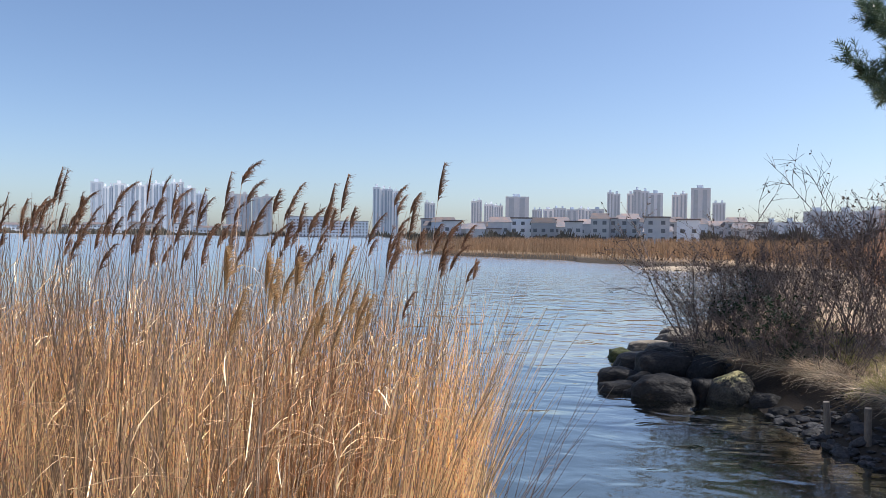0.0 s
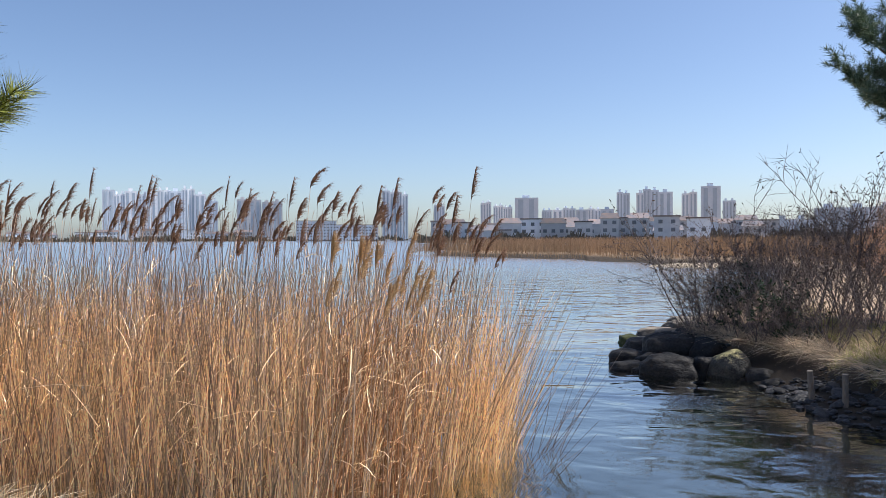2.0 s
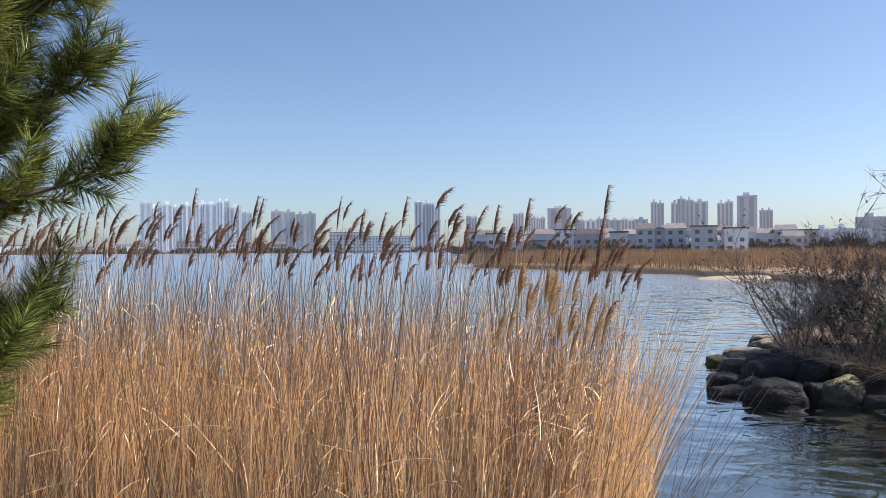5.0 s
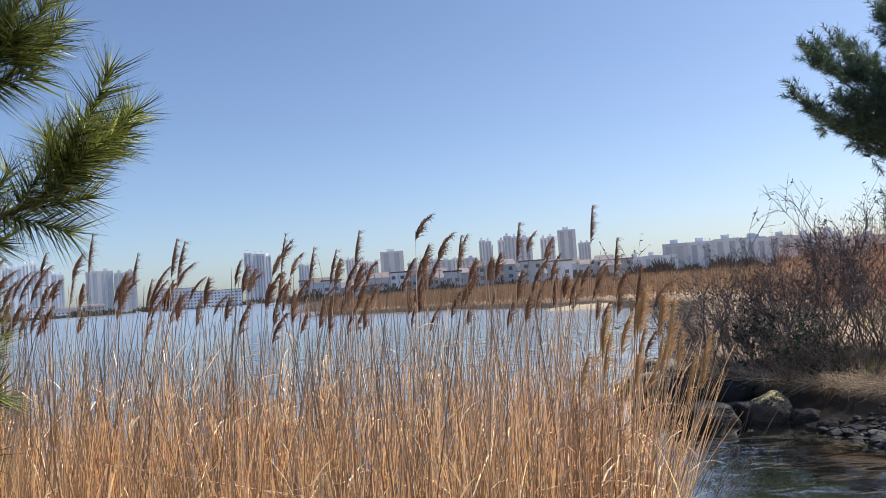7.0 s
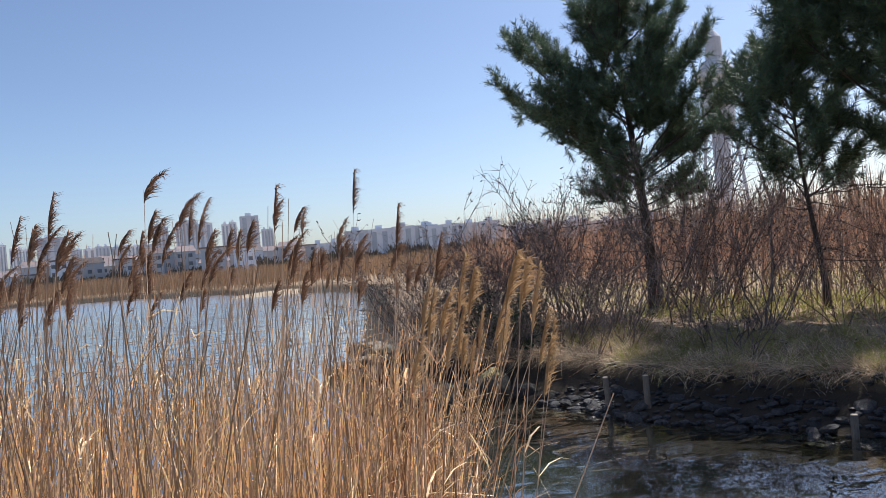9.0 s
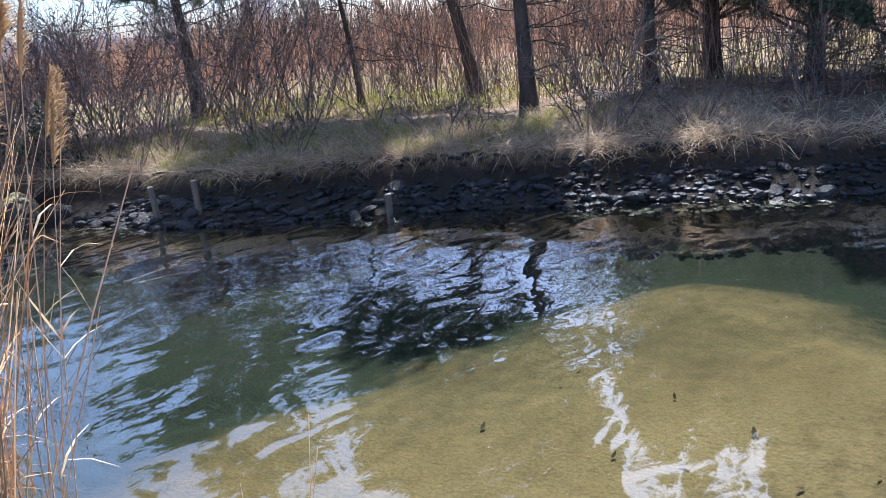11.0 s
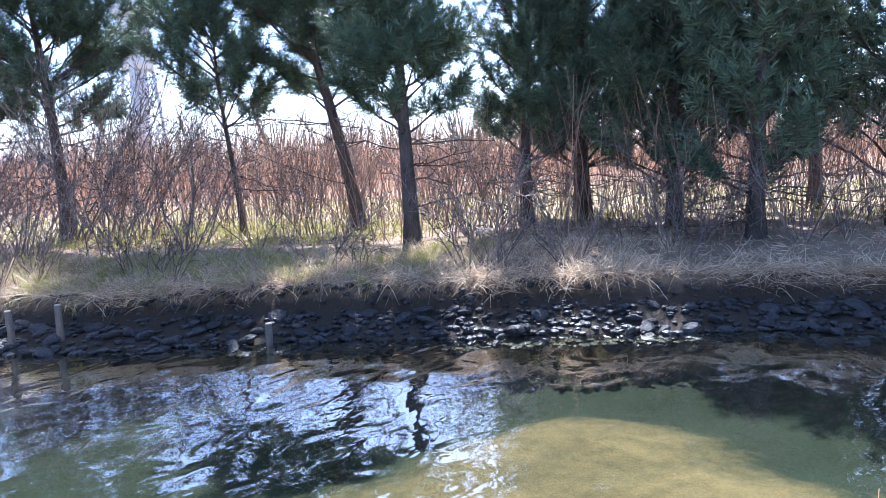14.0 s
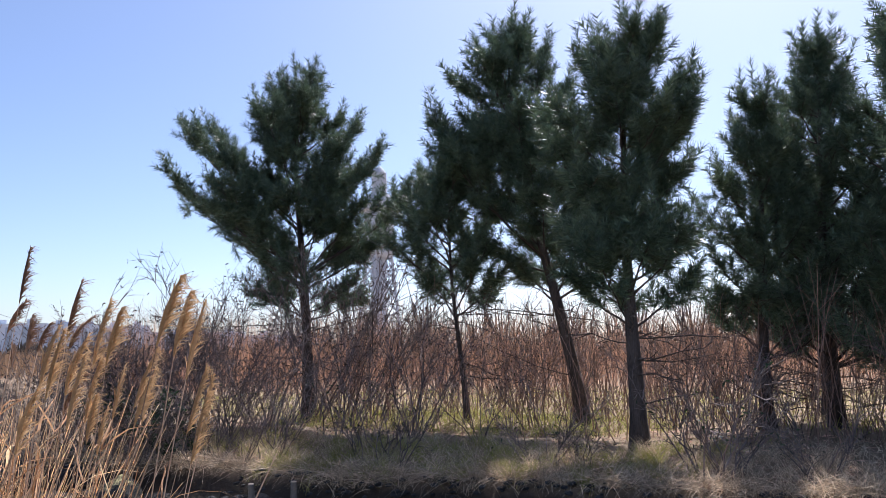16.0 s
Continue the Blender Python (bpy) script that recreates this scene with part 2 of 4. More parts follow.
def water_material():
    """Clear, slightly green water: Fresnel gloss over a tinted see-through body, ripples larger on the open lake than in the sheltered inlet."""
    m = bpy.data.materials.new("lake_water")
    m.use_nodes = True
    t = m.node_tree
    t.nodes.remove(t.nodes["Principled BSDF"])
    geo, sep = t.nodes.new("ShaderNodeNewGeometry"), t.nodes.new("ShaderNodeSeparateXYZ")
    t.links.new(geo.outputs["Position"], sep.inputs[0])
    turn = t.nodes.new("ShaderNodeMapping")
    turn.inputs["Rotation"].default_value = (0, 0, radians(12))
    turn.inputs["Scale"].default_value = (0.85, 1.25, 1)
    t.links.new(geo.outputs["Position"], turn.inputs[0])
    heights = []
    for s, gain in ((0.75, 1.0), (2.2, 0.42), (7.0, 0.05)):
        n = t.nodes.new("ShaderNodeTexNoise")
        n.inputs["Scale"].default_value, n.inputs["Detail"].default_value, n.inputs["Distortion"].default_value = s, 1, 0.8
        t.links.new(turn.outputs[0], n.inputs["Vector"])
        k = t.nodes.new("ShaderNodeMath")
        k.operation, k.inputs[1].default_value = "MULTIPLY", gain
        t.links.new(n.outputs["Fac"], k.inputs[0])
        heights.append(k)
    total = heights[0]
    for k in heights[1:]:
        add = t.nodes.new("ShaderNodeMath")
        add.operation = "ADD"
        t.links.new(total.outputs[0], add.inputs[0])
        t.links.new(k.outputs[0], add.inputs[1])
        total = add
    # open water lies north of the inlet's mouth
    open_water = t.nodes.new("ShaderNodeMapRange")
    open_water.inputs["From Min"].default_value, open_water.inputs["From Max"].default_value = 6.0, 16.0
    open_water.inputs["To Min"].default_value, open_water.inputs["To Max"].default_value = 0.5, 0.68
    t.links.new(sep.outputs["Y"], open_water.inputs["Value"])
    bm = t.nodes.new("ShaderNodeBump")
    bm.inputs["Distance"].default_value = 0.07
    t.links.new(open_water.outputs[0], bm.inputs["Strength"])
    t.links.new(total.outputs[0], bm.inputs["Height"])
    gloss, body, mix, fres = (t.nodes.new(k) for k in ("ShaderNodeBsdfGlossy", "ShaderNodeBsdfTransparent", "ShaderNodeMixShader", "ShaderNodeLayerWeight"))
    fres.inputs["Blend"].default_value = 0.5
    chop = t.nodes.new("ShaderNodeMapRange")
    chop.inputs["From Min"].default_value, chop.inputs["From Max"].default_value = 8.0, 60.0
    chop.inputs["To Min"].default_value, chop.inputs["To Max"].default_value = 0.012, 0.22
    t.links.new(sep.outputs["Y"], chop.inputs["Value"])
    t.links.new(chop.outputs[0], gloss.inputs["Roughness"])
    gloss.inputs["Color"].default_value = (1, 0.98, 0.95, 1)
    body.inputs["Color"].default_value = (0.83, 0.845, 0.70, 1)
    steep, schlick = t.nodes.new("ShaderNodeMath"), t.nodes.new("ShaderNodeMath")
    steep.operation, steep.inputs[1].default_value = "POWER", 2.7
    schlick.operation, schlick.inputs[1].default_value, schlick.inputs[2].default_value = "MULTIPLY_ADD", 0.87, 0.13
    t.links.new(fres.outputs["Facing"], steep.inputs[0])
    t.links.new(steep.outputs[0], schlick.inputs[0])
    for n in (gloss, fres):
        t.links.new(bm.outputs[0], n.inputs["Normal"])
    t.links.new(schlick.outputs[0], mix.inputs[0])
    t.links.new(body.outputs[0], mix.inputs[1])
    t.links.new(gloss.outputs[0], mix.inputs[2])
    t.links.new(mix.outputs[0], t.nodes["Material Output"].inputs[0])
    return m


# ---- mesh helpers ----
def quick(name, verts, faces, mat, parent=None, smooth=False):
    """One mesh object from arrays; all faces have the same number of corners."""
    verts, faces = np.asarray(verts, np.float32).reshape(-1, 3), np.asarray(faces, np.int32)
    me = bpy.data.meshes.new(name)
    n, k = faces.shape
    me.vertices.add(len(verts))
    me.vertices.foreach_set("co", verts.ravel())
    me.loops.add(n * k)
    me.loops.foreach_set("vertex_index", faces.ravel())
    me.polygons.add(n)
    me.polygons.foreach_set("loop_start", np.arange(0, n * k, k, dtype=np.int32))
    me.polygons.foreach_set("use_smooth", np.full(n, smooth))
    me.update(calc_edges=True)
    me.materials.append(mat)
    ob = new(name, me)
    ob.parent = parent
    return ob


def part(name, bm, mat, parent=None, label="", smooth=False):
    me = bpy.data.meshes.new(name)
    for f in bm.faces:
        f.smooth = smooth
    bm.to_mesh(me)
    bm.free()
    me.materials.append(mat)
    ob = new(name, me)
    ob.parent = parent
    return tagged(ob, label)


def join(pieces):
    """Several (verts, faces) sets as one."""
    vs, fs, at = [], [], 0
    for v, f in pieces:
        v = np.asarray(v).reshape(-1, 3)
        vs.append(v)
        fs.append(np.asarray(f) + at)
        at += len(v)
    return np.concatenate(vs), np.concatenate(fs)


def strands(pts, radii, sides=3):
    """Tubes along N lines of S points each. pts: N, S, 3; radii: N, S."""
    pts, radii = np.asarray(pts, float), np.asarray(radii, float)
    n, s, _ = pts.shape
    tan = np.gradient(pts, axis=1)
    tan /= np.linalg.norm(tan, axis=2, keepdims=True) + 1e-9
    ref = np.where(np.abs(tan[..., 2:]) > 0.8, [1.0, 0.2, 0], [0.0, 0, 1])
    a = np.cross(tan, ref)
    a /= np.linalg.norm(a, axis=2, keepdims=True) + 1e-9
    b = np.cross(tan, a)
    ang = np.arange(sides) * 2 * math.pi / sides
    ring = a[:, :, None] * np.cos(ang)[:, None] + b[:, :, None] * np.sin(ang)[:, None]
    v = pts[:, :, None] + ring * radii[:, :, None, None]
    i = np.arange(n)[:, None, None] * s * sides + np.arange(s - 1)[None, :, None] * sides
    j = np.arange(sides)
    k = (j + 1) % sides
    f = np.stack([i + j, i + k, i + sides + k, i + sides + j], axis=-1).reshape(-1, 4)
    return v.reshape(-1, 3), f


def ribbons(pts, widths, across):
    """Flat blades along N lines. across: N, 3, the way of their width."""
    pts = np.asarray(pts, float)
    n, s, _ = pts.shape
    w = np.asarray(across)[:, None] * np.asarray(widths)[:, :, None] / 2
    v = np.stack([pts - w, pts + w], axis=2)
    i = np.arange(n)[:, None] * s * 2 + np.arange(s - 1) * 2
    f = np.stack([i, i + 1, i + 3, i + 2], axis=-1).reshape(-1, 4)
    return v.reshape(-1, 3), f


def unit(v):
    v = np.asarray(v, float)
    return v / (np.linalg.norm(v, axis=-1, keepdims=True) + 1e-9)


def arc(base, way, length, droop, s, r, wobble=0.0):
    """N curved lines from base along way, bending by droop (N, 3) at the tip."""
    u = np.linspace(0, 1, s)[None, :, None]
    p = base[:, None] + way[:, None] * length[:, None, None] * u + droop[:, None] * u ** 2
    if wobble:
        w = r.normal(0, wobble, (len(base), s, 3))
        w[:, 0] = 0
        p = p + np.cumsum(w, axis=1)
    return p


# ---- ground and water ----
NEAR_SHORE = [(-4500, 2.0), (-9, 3.4), (-3.6, 3.95), (-2.6, 3.75), (-2.15, 3.35), (-1.6, 2.6), (-1.0, 1.85), (-0.45, 1.15), (0.5, 0.8), (1.3, -0.2), (2.2, -3), (3.5, -8), (5, -25), (5, -4500), (-4500, -4500)]
FAR_SHORE = [(1.5, 12.2), (1.45, 11.2), (1.8, 10.5), (2.35, 9.9), (2.5, 9.1), (2.6, 8.4), (2.9, 7.6), (3.45, 6.75), (3.87, 5.7), (4.27, 4.7), (4.66, 3.8), (5.0, 2.9), (5.35, 2.0), (5.5, 0.7), (6, -3), (7, -10), (5.5, -25), (5.5, -4500), (4500, -4500), (4500, 4500),
             (-4500, 4500), (-4500, 1300), (-1500, 880), (-420, 830), (-180, 790), (-40, 600), (50, 380), (20, 180), (-12, 106), (-20, 93), (-6, 77), (2, 70), (7.5, 57), (9.5, 52), (11, 42), (7, 30), (3.6, 20), (2.5, 16.4), (1.8, 14)]


SHELF = [(-1.6, 1.0), (-1.35, 4.1), (0.2, 4.3), (0.78, 4.05), (1.36, 3.88), (1.89, 3.28), (2.6, 3.3), (3.0, 3.1), (2.95, 2.7), (2.5, 2.2), (2.2, 1.75), (1.8, 1.3), (1.55, 0.95), (1.4, 0.75), (0.9, -2.0), (-1.0, -2.0)]  # sand in the inlet


def inside(poly, x, y):
    """Signed distance to an outline, positive inside."""
    best, odd = np.full(np.shape(x), 1e18), np.zeros(np.shape(x), bool)
    for (ax, ay), (bx, by) in zip(poly, poly[1:] + poly[:1]):
        ex, ey = bx - ax, by - ay
        u = np.clip(((x - ax) * ex + (y - ay) * ey) / (ex * ex + ey * ey), 0, 1)
        best = np.minimum(best, (x - ax - u * ex) ** 2 + (y - ay - u * ey) ** 2)
        cross = (ay > y) != (by > y)
        odd ^= cross & (x < ex * (y - ay) / (ey if ey else 1e-9) + ax)
    return np.where(odd, 1, -1) * np.sqrt(best)


def ease(a, b, v):
    u = np.clip((v - a) / (b - a), 0, 1)
    return u * u * (3 - 2 * u)


def rough_field(x, y):
    return 0.5 * np.sin(x * 1.7 + 1.3 * np.sin(y * 0.9)) * np.sin(y * 1.4 + np.sin(x * 0.8)) + 0.3 * np.sin(x * 4.1 + 2 * np.sin(y * 2.3)) * np.sin(y * 3.7) + 0.2 * np.sin(x * 9.7 + y * 3) * np.sin(y * 8.9 - x * 2)


def height(x, y):
    x, y = np.asarray(x, float), np.asarray(y, float)
    n, f = inside(NEAR_SHORE, x, y), inside(FAR_SHORE, x, y)
    wob = rough_field(x, y)
    f = f + 0.10 * wob
    n = n + 0.06 * wob
    near = 0.30 * ease(0, 0.5, n) + 0.12 * ease(0.5, 2, n) + 0.05 * wob * ease(0.3, 1, n) + 0.05 * np.clip(n, 0, 0.2)
    far = 0.16 * ease(0, 0.65, f) + 0.25 * ease(0.62, 0.84, f) + 0.15 * ease(0.9, 3.0, f) + 0.05 * wob * ease(0.7, 1.4, f)
    d = np.minimum(-n, -f)
    bed = -0.03 - 0.06 * np.minimum(np.maximum(d, 0), 3.0) - 0.32 * np.clip(d - 3.0, 0, 6) + 0.02 * wob
    off_shelf = np.maximum(-inside(SHELF, x, y), 0) + 0.32 * wob
    bed = np.where(y < 14, bed - 0.18 * ease(-0.15, 1.05, off_shelf) * ease(0.0, 0.25, d), bed)
    bed = np.where(y < 14, bed - 0.12 * ease(0.4, 3.2, f - n) * ease(0.0, 0.12, d), bed)
    return np.where(n > 0, near, np.where(f > 0, far, bed))


def spread(fine_a, fine_b, step, far_a, far_b):
    """Grid lines: even between a and b, then ever wider."""
    xs = list(np.arange(fine_a, fine_b + 1e-6, step))
    for limit, sign in ((far_b, 1), (far_a, -1)):
        v, s = (fine_b if sign > 0 else fine_a), step
        while sign * v < sign * limit:
            s *= 1.22
            v += sign * s
            xs.append(v)
    return np.array(sorted(xs))


gx, gy = spread(-6, 12, 0.125, -4600, 4600), spread(-3, 17, 0.125, -4600, 4600)
GX, GY = np.meshgrid(gx, gy)
GZ = height(GX, GY)
i = (np.arange(len(gy) - 1)[:, None] * len(gx) + np.arange(len(gx) - 1)).ravel()
ground = quick("ground", np.stack([GX, GY, GZ], -1), np.stack([i, i + 1, i + 1 + len(gx), i + len(gx)], -1), ground_material(), smooth=True)
tagged(ground, "straw-covered shore soil with dark wet banks and sandy lake bed", "ground", kind="structure")
W = 4550
ring = [(0.0, 0.24), (0.5, 0.20), (0.8, 0.12), (1.0, -0.15)]
sv = [(9.0 + u * 4.0 * math.cos(a) + 0.4 * math.sin(3 * a), 53.5 + u * 2.6 * math.sin(a) + 0.3 * math.cos(5 * a), z) for u, z in ring for a in np.linspace(0, 2 * math.pi, 28, endpoint=False)]
sf = [(k * 28 + j, k * 28 + (j + 1) % 28, (k + 1) * 28 + (j + 1) % 28, (k + 1) * 28 + j) for k in range(3) for j in range(28)]
tagged(quick("sandbar", sv, sf, SAND, smooth=True), "pale sandbar at the edge of the marsh", "sandbar", kind="structure")
water = quick("water", [(-W, -W, 0), (W, -W, 0), (W, W, 0), (-W, W, 0)], [(0, 1, 2, 3)], water_material())
tagged(water, "rippled blue lake water, clear and greenish over the sandy shallows", "water", kind="structure")


def on_ground(x, y):
    return float(height(np.array([x]), np.array([y]))[0])


# ---- reed bed in the shallows ----
REED_BED = [(-12, 4.0), (-3.4, 4.1), (-2.2, 3.7), (-1.35, 3.35), (-1.0, 4.3), (-0.58, 5.6), (-0.43, 6.4), (-1.2, 6.9), (-12, 7.6)]


def scatter(poly, count, r, keep=None):
    xs, ys = [p[0] for p in poly], [p[1] for p in poly]
    out = np.zeros((0, 2))
    while len(out) < count:
        p = np.stack([r.uniform(min(xs), max(xs), count * 2), r.uniform(min(ys), max(ys), count * 2)], -1)
        ok = inside(poly, p[:, 0], p[:, 1]) > 0
        if keep is not None:
            ok &= keep(p[:, 0], p[:, 1])
        out = np.concatenate([out, p[ok]])
    return out[:count]


def reed_lines(xy, tall, r, s=5, lean=0.12):
    z = np.maximum(height(xy[:, 0], xy[:, 1]), -0.3)
    n = len(xy)
    tall = tall - z
    base = np.stack([xy[:, 0], xy[:, 1], z - 0.03], -1)
    way = unit(np.stack([r.normal(0.03, lean, n), r.normal(0, lean, n), np.ones(n)], -1))
    bend = np.stack([r.normal(0.05, 0.07, n), r.normal(0, 0.06, n), np.full(n, -0.04)], -1) * tall[:, None] * 0.5
    return arc(base, way, tall, bend, s, r)


def reed_mass():
    r = np.random.default_rng(11)
    xy = scatter(REED_BED, 11000, r)
    short = r.uniform(0, 1, len(xy)) < 0.76
    tall = np.where(short, np.clip(r.normal(1.42, 0.2, len(xy)), 0.7, 2.0), r.uniform(1.5, 2.3, len(xy)))
    edge = inside(REED_BED, xy[:, 0], xy[:, 1])
    tall *= 0.8 + 0.2 * ease(0, 0.6, edge)
    p = reed_lines(xy, tall, r, lean=0.145)
    rad = np.linspace(1, 0.35, 5)[None] * r.uniform(0.0028, 0.0056, len(xy))[:, None]
    pieces = [strands(p[short], rad[short], 3)]
    tagged(quick("reed_bed", *strands(p[~short], rad[~short], 3), BROWNSTEM), "tall thin brown reed stems rising above the dense bed", "reeds", kind="stuff")
    # leaves that hang off the stems
    pick = r.integers(0, len(xy), 4600)
    at = r.integers(1, 4, len(pick))
    b = p[pick, at]
    a = r.uniform(0, 2 * math.pi, len(pick))
    way = unit(np.stack([np.cos(a) * 0.4 + 0.15, np.sin(a) * 0.4, r.uniform(0.5, 1.8, len(a))], -1))
    long = r.uniform(0.12, 0.36, len(a))
    leaf = arc(b, way, long, np.stack([np.cos(a) * 0.1, np.sin(a) * 0.1, -r.uniform(0.0, 0.08, len(a))], -1), 4, r)
    pieces.append(ribbons(leaf, np.array([[0.6, 1, 0.8, 0.1]]) * r.uniform(0.004, 0.009, len(a))[:, None], unit(np.cross(way, (0.3, 0.2, 1)))))
    # broken stems lying across the others
    xy2 = scatter(REED_BED, 950, r, lambda x, y: inside(REED_BED, x, y) > 0.25)
    a = r.uniform(0, 2 * math.pi, len(xy2))
    b = np.stack([xy2[:, 0], xy2[:, 1], r.uniform(0.2, 0.95, len(xy2))], -1)
    way = unit(np.stack([np.cos(a), np.sin(a), r.uniform(-0.5, 0.5, len(a))], -1))
    q = arc(b, way, r.uniform(0.15, 0.7, len(a)), np.stack([np.zeros(len(a)), np.zeros(len(a)), -r.uniform(0, 0.2, len(a))], -1), 4, r)
    pieces.append(strands(q, np.full((len(a), 4), 0.0026), 3))
    # clumps that lean out over the water at the bed's edge
    tips = scatter([(-0.85, 5.0), (-0.38, 5.6), (-0.32, 6.5), (-0.8, 6.6)], 230, r)
    way = unit(np.stack([r.uniform(0.0, 0.9, len(tips)) ** 2 * 0.55, r.normal(-0.05, 0.18, len(tips)), np.ones(len(tips))], -1))
    b = np.stack([tips[:, 0], tips[:, 1], np.full(len(tips), -0.2)], -1)
    tall = r.uniform(0.8, 1.9, len(tips))
    q = arc(b, way, tall, np.stack([r.uniform(0, 0.16, len(tips)), r.normal(0, 0.08, len(tips)), -r.uniform(0, 0.15, len(tips))], -1), 6, r)
    pieces.append(strands(q, np.linspace(1, 0.3, 6)[None] * np.full((len(tips), 1), 0.004), 3))
    ob = quick("reed_bed", *join(pieces), STRAW)
    tagged(ob, "dense bed of dry tan reeds standing in the shallows", "reeds", kind="stuff")


def plumed_reed(seed, tall, tuft=PLUME, label="tall dry reed with a feathery brown plume, in the shallows"):
    """A tall reed: stem with a feathery brown plume that nods to the lee side."""
    r = np.random.default_rng(seed)
    root = new("reed")
    bend = r.uniform(0.02, 0.13) * tall * 0.5
    s = 9
    line = arc(np.zeros((1, 3)), unit([[r.normal(0.02, 0.05), r.normal(0, 0.05), 1]]), np.array([tall]), np.array([[bend, r.normal(0, 0.05), -0.03]]), s, r)
    rad = np.linspace(0.0042, 0.0014, s)[None]
    quick("stem", *strands(line, rad, 4), BROWNSTEM, root)
    n = 135
    u = r.uniform(0, 1, n) ** 0.9
    top = line[0, -1]
    way = unit(line[0, -1] - line[0, -2])
    long = r.uniform(0.16, 0.28)
    nod = np.array([r.uniform(-0.01, 0.10), r.normal(0, 0.02), -0.02])
    axis = lambda q: top + way * (q[:, None] - 0.35) * long + nod * np.clip(q[:, None], 0, 1) ** 2
    b = axis(u)
    a = r.uniform(0, 2 * math.pi, n)
    out = unit(np.stack([np.cos(a) * 0.26 + 0.30, np.sin(a) * 0.26, r.uniform(0.7, 1.5, n)], -1))
    ln = r.uniform(0.03, 0.085, n) * (1.15 - 0.75 * u)
    hair = arc(b, out, ln, np.stack([r.uniform(0.0, 0.05, n), r.normal(0, 0.01, n), -r.uniform(0.0, 0.05, n)], -1), 3, r)
    v1 = ribbons(hair, np.array([[0.6, 1, 0.15]]) * r.uniform(0.003, 0.0065, n)[:, None], unit(np.cross(out, (0.2, 1, 0.3))))
    q = np.linspace(0, 1, 5)
    v2 = strands(axis(q)[None], np.array([[0.003, 0.007, 0.008, 0.005, 0.001]]), 4)
    quick("plume", *join([v1, v2]), tuft, root)
    for lv in [1] * int(r.integers(1, 4)):
        at = r.integers(3, 7, lv)
        a = r.uniform(0, 6.28, lv)
        w = unit(np.stack([np.cos(a) * 0.7 + 0.3, np.sin(a) * 0.5, np.full(lv, 0.8)], -1))
        leaf = arc(line[0, at], w, r.uniform(0.15, 0.35, lv), np.stack([np.full(lv, 0.05), np.zeros(lv), -r.uniform(0.05, 0.2, lv)], -1), 4, r)
        quick("leaf", *ribbons(leaf, np.tile([[0.006, 0.012, 0.009, 0.001]], (lv, 1)), unit(np.cross(w, (0.3, 0.2, 1)))), STRAW, root)
    return tagged(root, label, "reed", "plumed reeds of the reed bed")


def plumed_reeds():
    r = np.random.default_rng(5)
    kinds = [plumed_reed(100 + k, 2.02 + 0.045 * k) for k in range(9)]
    spots = scatter([(-9, 4.3), (-3, 4.4), (-1.15, 3.7), (-0.65, 5.3), (-0.45, 6.2), (-1.0, 6.6), (-9, 7.2)], 290, r, lambda x, y: y > 4.6 + 0.9 * np.clip(-1.2 - x, -0.5, 0.5))
    for k, (x, y) in enumerate(spots):
        m = pose(x, y, max(on_ground(x, y), -0.2) - 0.03, r.normal(0, 2), r.normal(0, 2), r.normal(0, 22)) @ Matrix.Scale(r.uniform(0.92, 1.09) * (0.92 if x > -1.3 and y < 5.3 else 1.05 if x < -1.7 else 1.0), 4)
        if k < len(kinds):
            kinds[k].matrix_basis = m
        else:
            copy = copy_thing(kinds[k % len(kinds)], m)
            copy.matrix_basis = m
    pale = [plumed_reed(130 + k, 2.05 + 0.05 * k, PALEPLUME, "dry reed with a pale tan plume beside the path") for k in range(4)]
    for k, (x, y) in enumerate(scatter([(-1.4, 3.45), (-0.98, 3.45), (-0.82, 4.1), (-1.25, 4.25)], 20, r)):
        copy = pale[k] if k < len(pale) else copy_thing(pale[k % len(pale)], Matrix())
        copy.matrix_basis = pose(x, y, max(on_ground(x, y), -0.2) - 0.03, r.normal(0, 3), r.normal(-1, 3), r.normal(0, 25)) @ Matrix.Scale(r.uniform(0.78, 0.95), 4)
    copy = copy_thing(pale[2], Matrix())
    copy.matrix_basis = pose(-2.62, 4.4, 0.95, 6, -74, 10) @ Matrix.Scale(0.46, 4)
    tagged(copy, "snapped dry reed with a pale plume, caught in the reed bed")


def sprigs(name, x, y, count, seed, tall, label, mat=STRAW, lean=0.0):
    """A few thin dry stalks standing in shallow water."""
    r = np.random.default_rng(seed)
    root = new(name)
    for k in range(count):
        b = np.array([[r.normal(0, 0.10), r.normal(0, 0.10), -0.15]])
        w = unit(np.array([[r.normal(lean, 0.22), r.normal(-0.3 * lean, 0.22), 1]]))
        q = arc(b, w, np.array([tall * r.uniform(0.55, 1.1) + 0.15]), r.normal(0, 0.05, (1, 3)), 5, r, 0.006)
        v = [strands(q, np.linspace(0.003, 0.0012, 5)[None], 4)]
        side = arc(q[:, 2], unit(np.array([[r.normal(0, 1), r.normal(0, 1), 0.6]])), np.array([r.uniform(0.08, 0.2)]), np.zeros((1, 3)), 5, r)
        v.append(strands(side, np.linspace(0.0016, 0.0008, 5)[None], 3))
        quick("stalk", *join(v), mat, root)
    root.matrix_basis = pose(x, y, max(on_ground(x, y), -0.1))
    return tagged(root, label, "reed stalks")


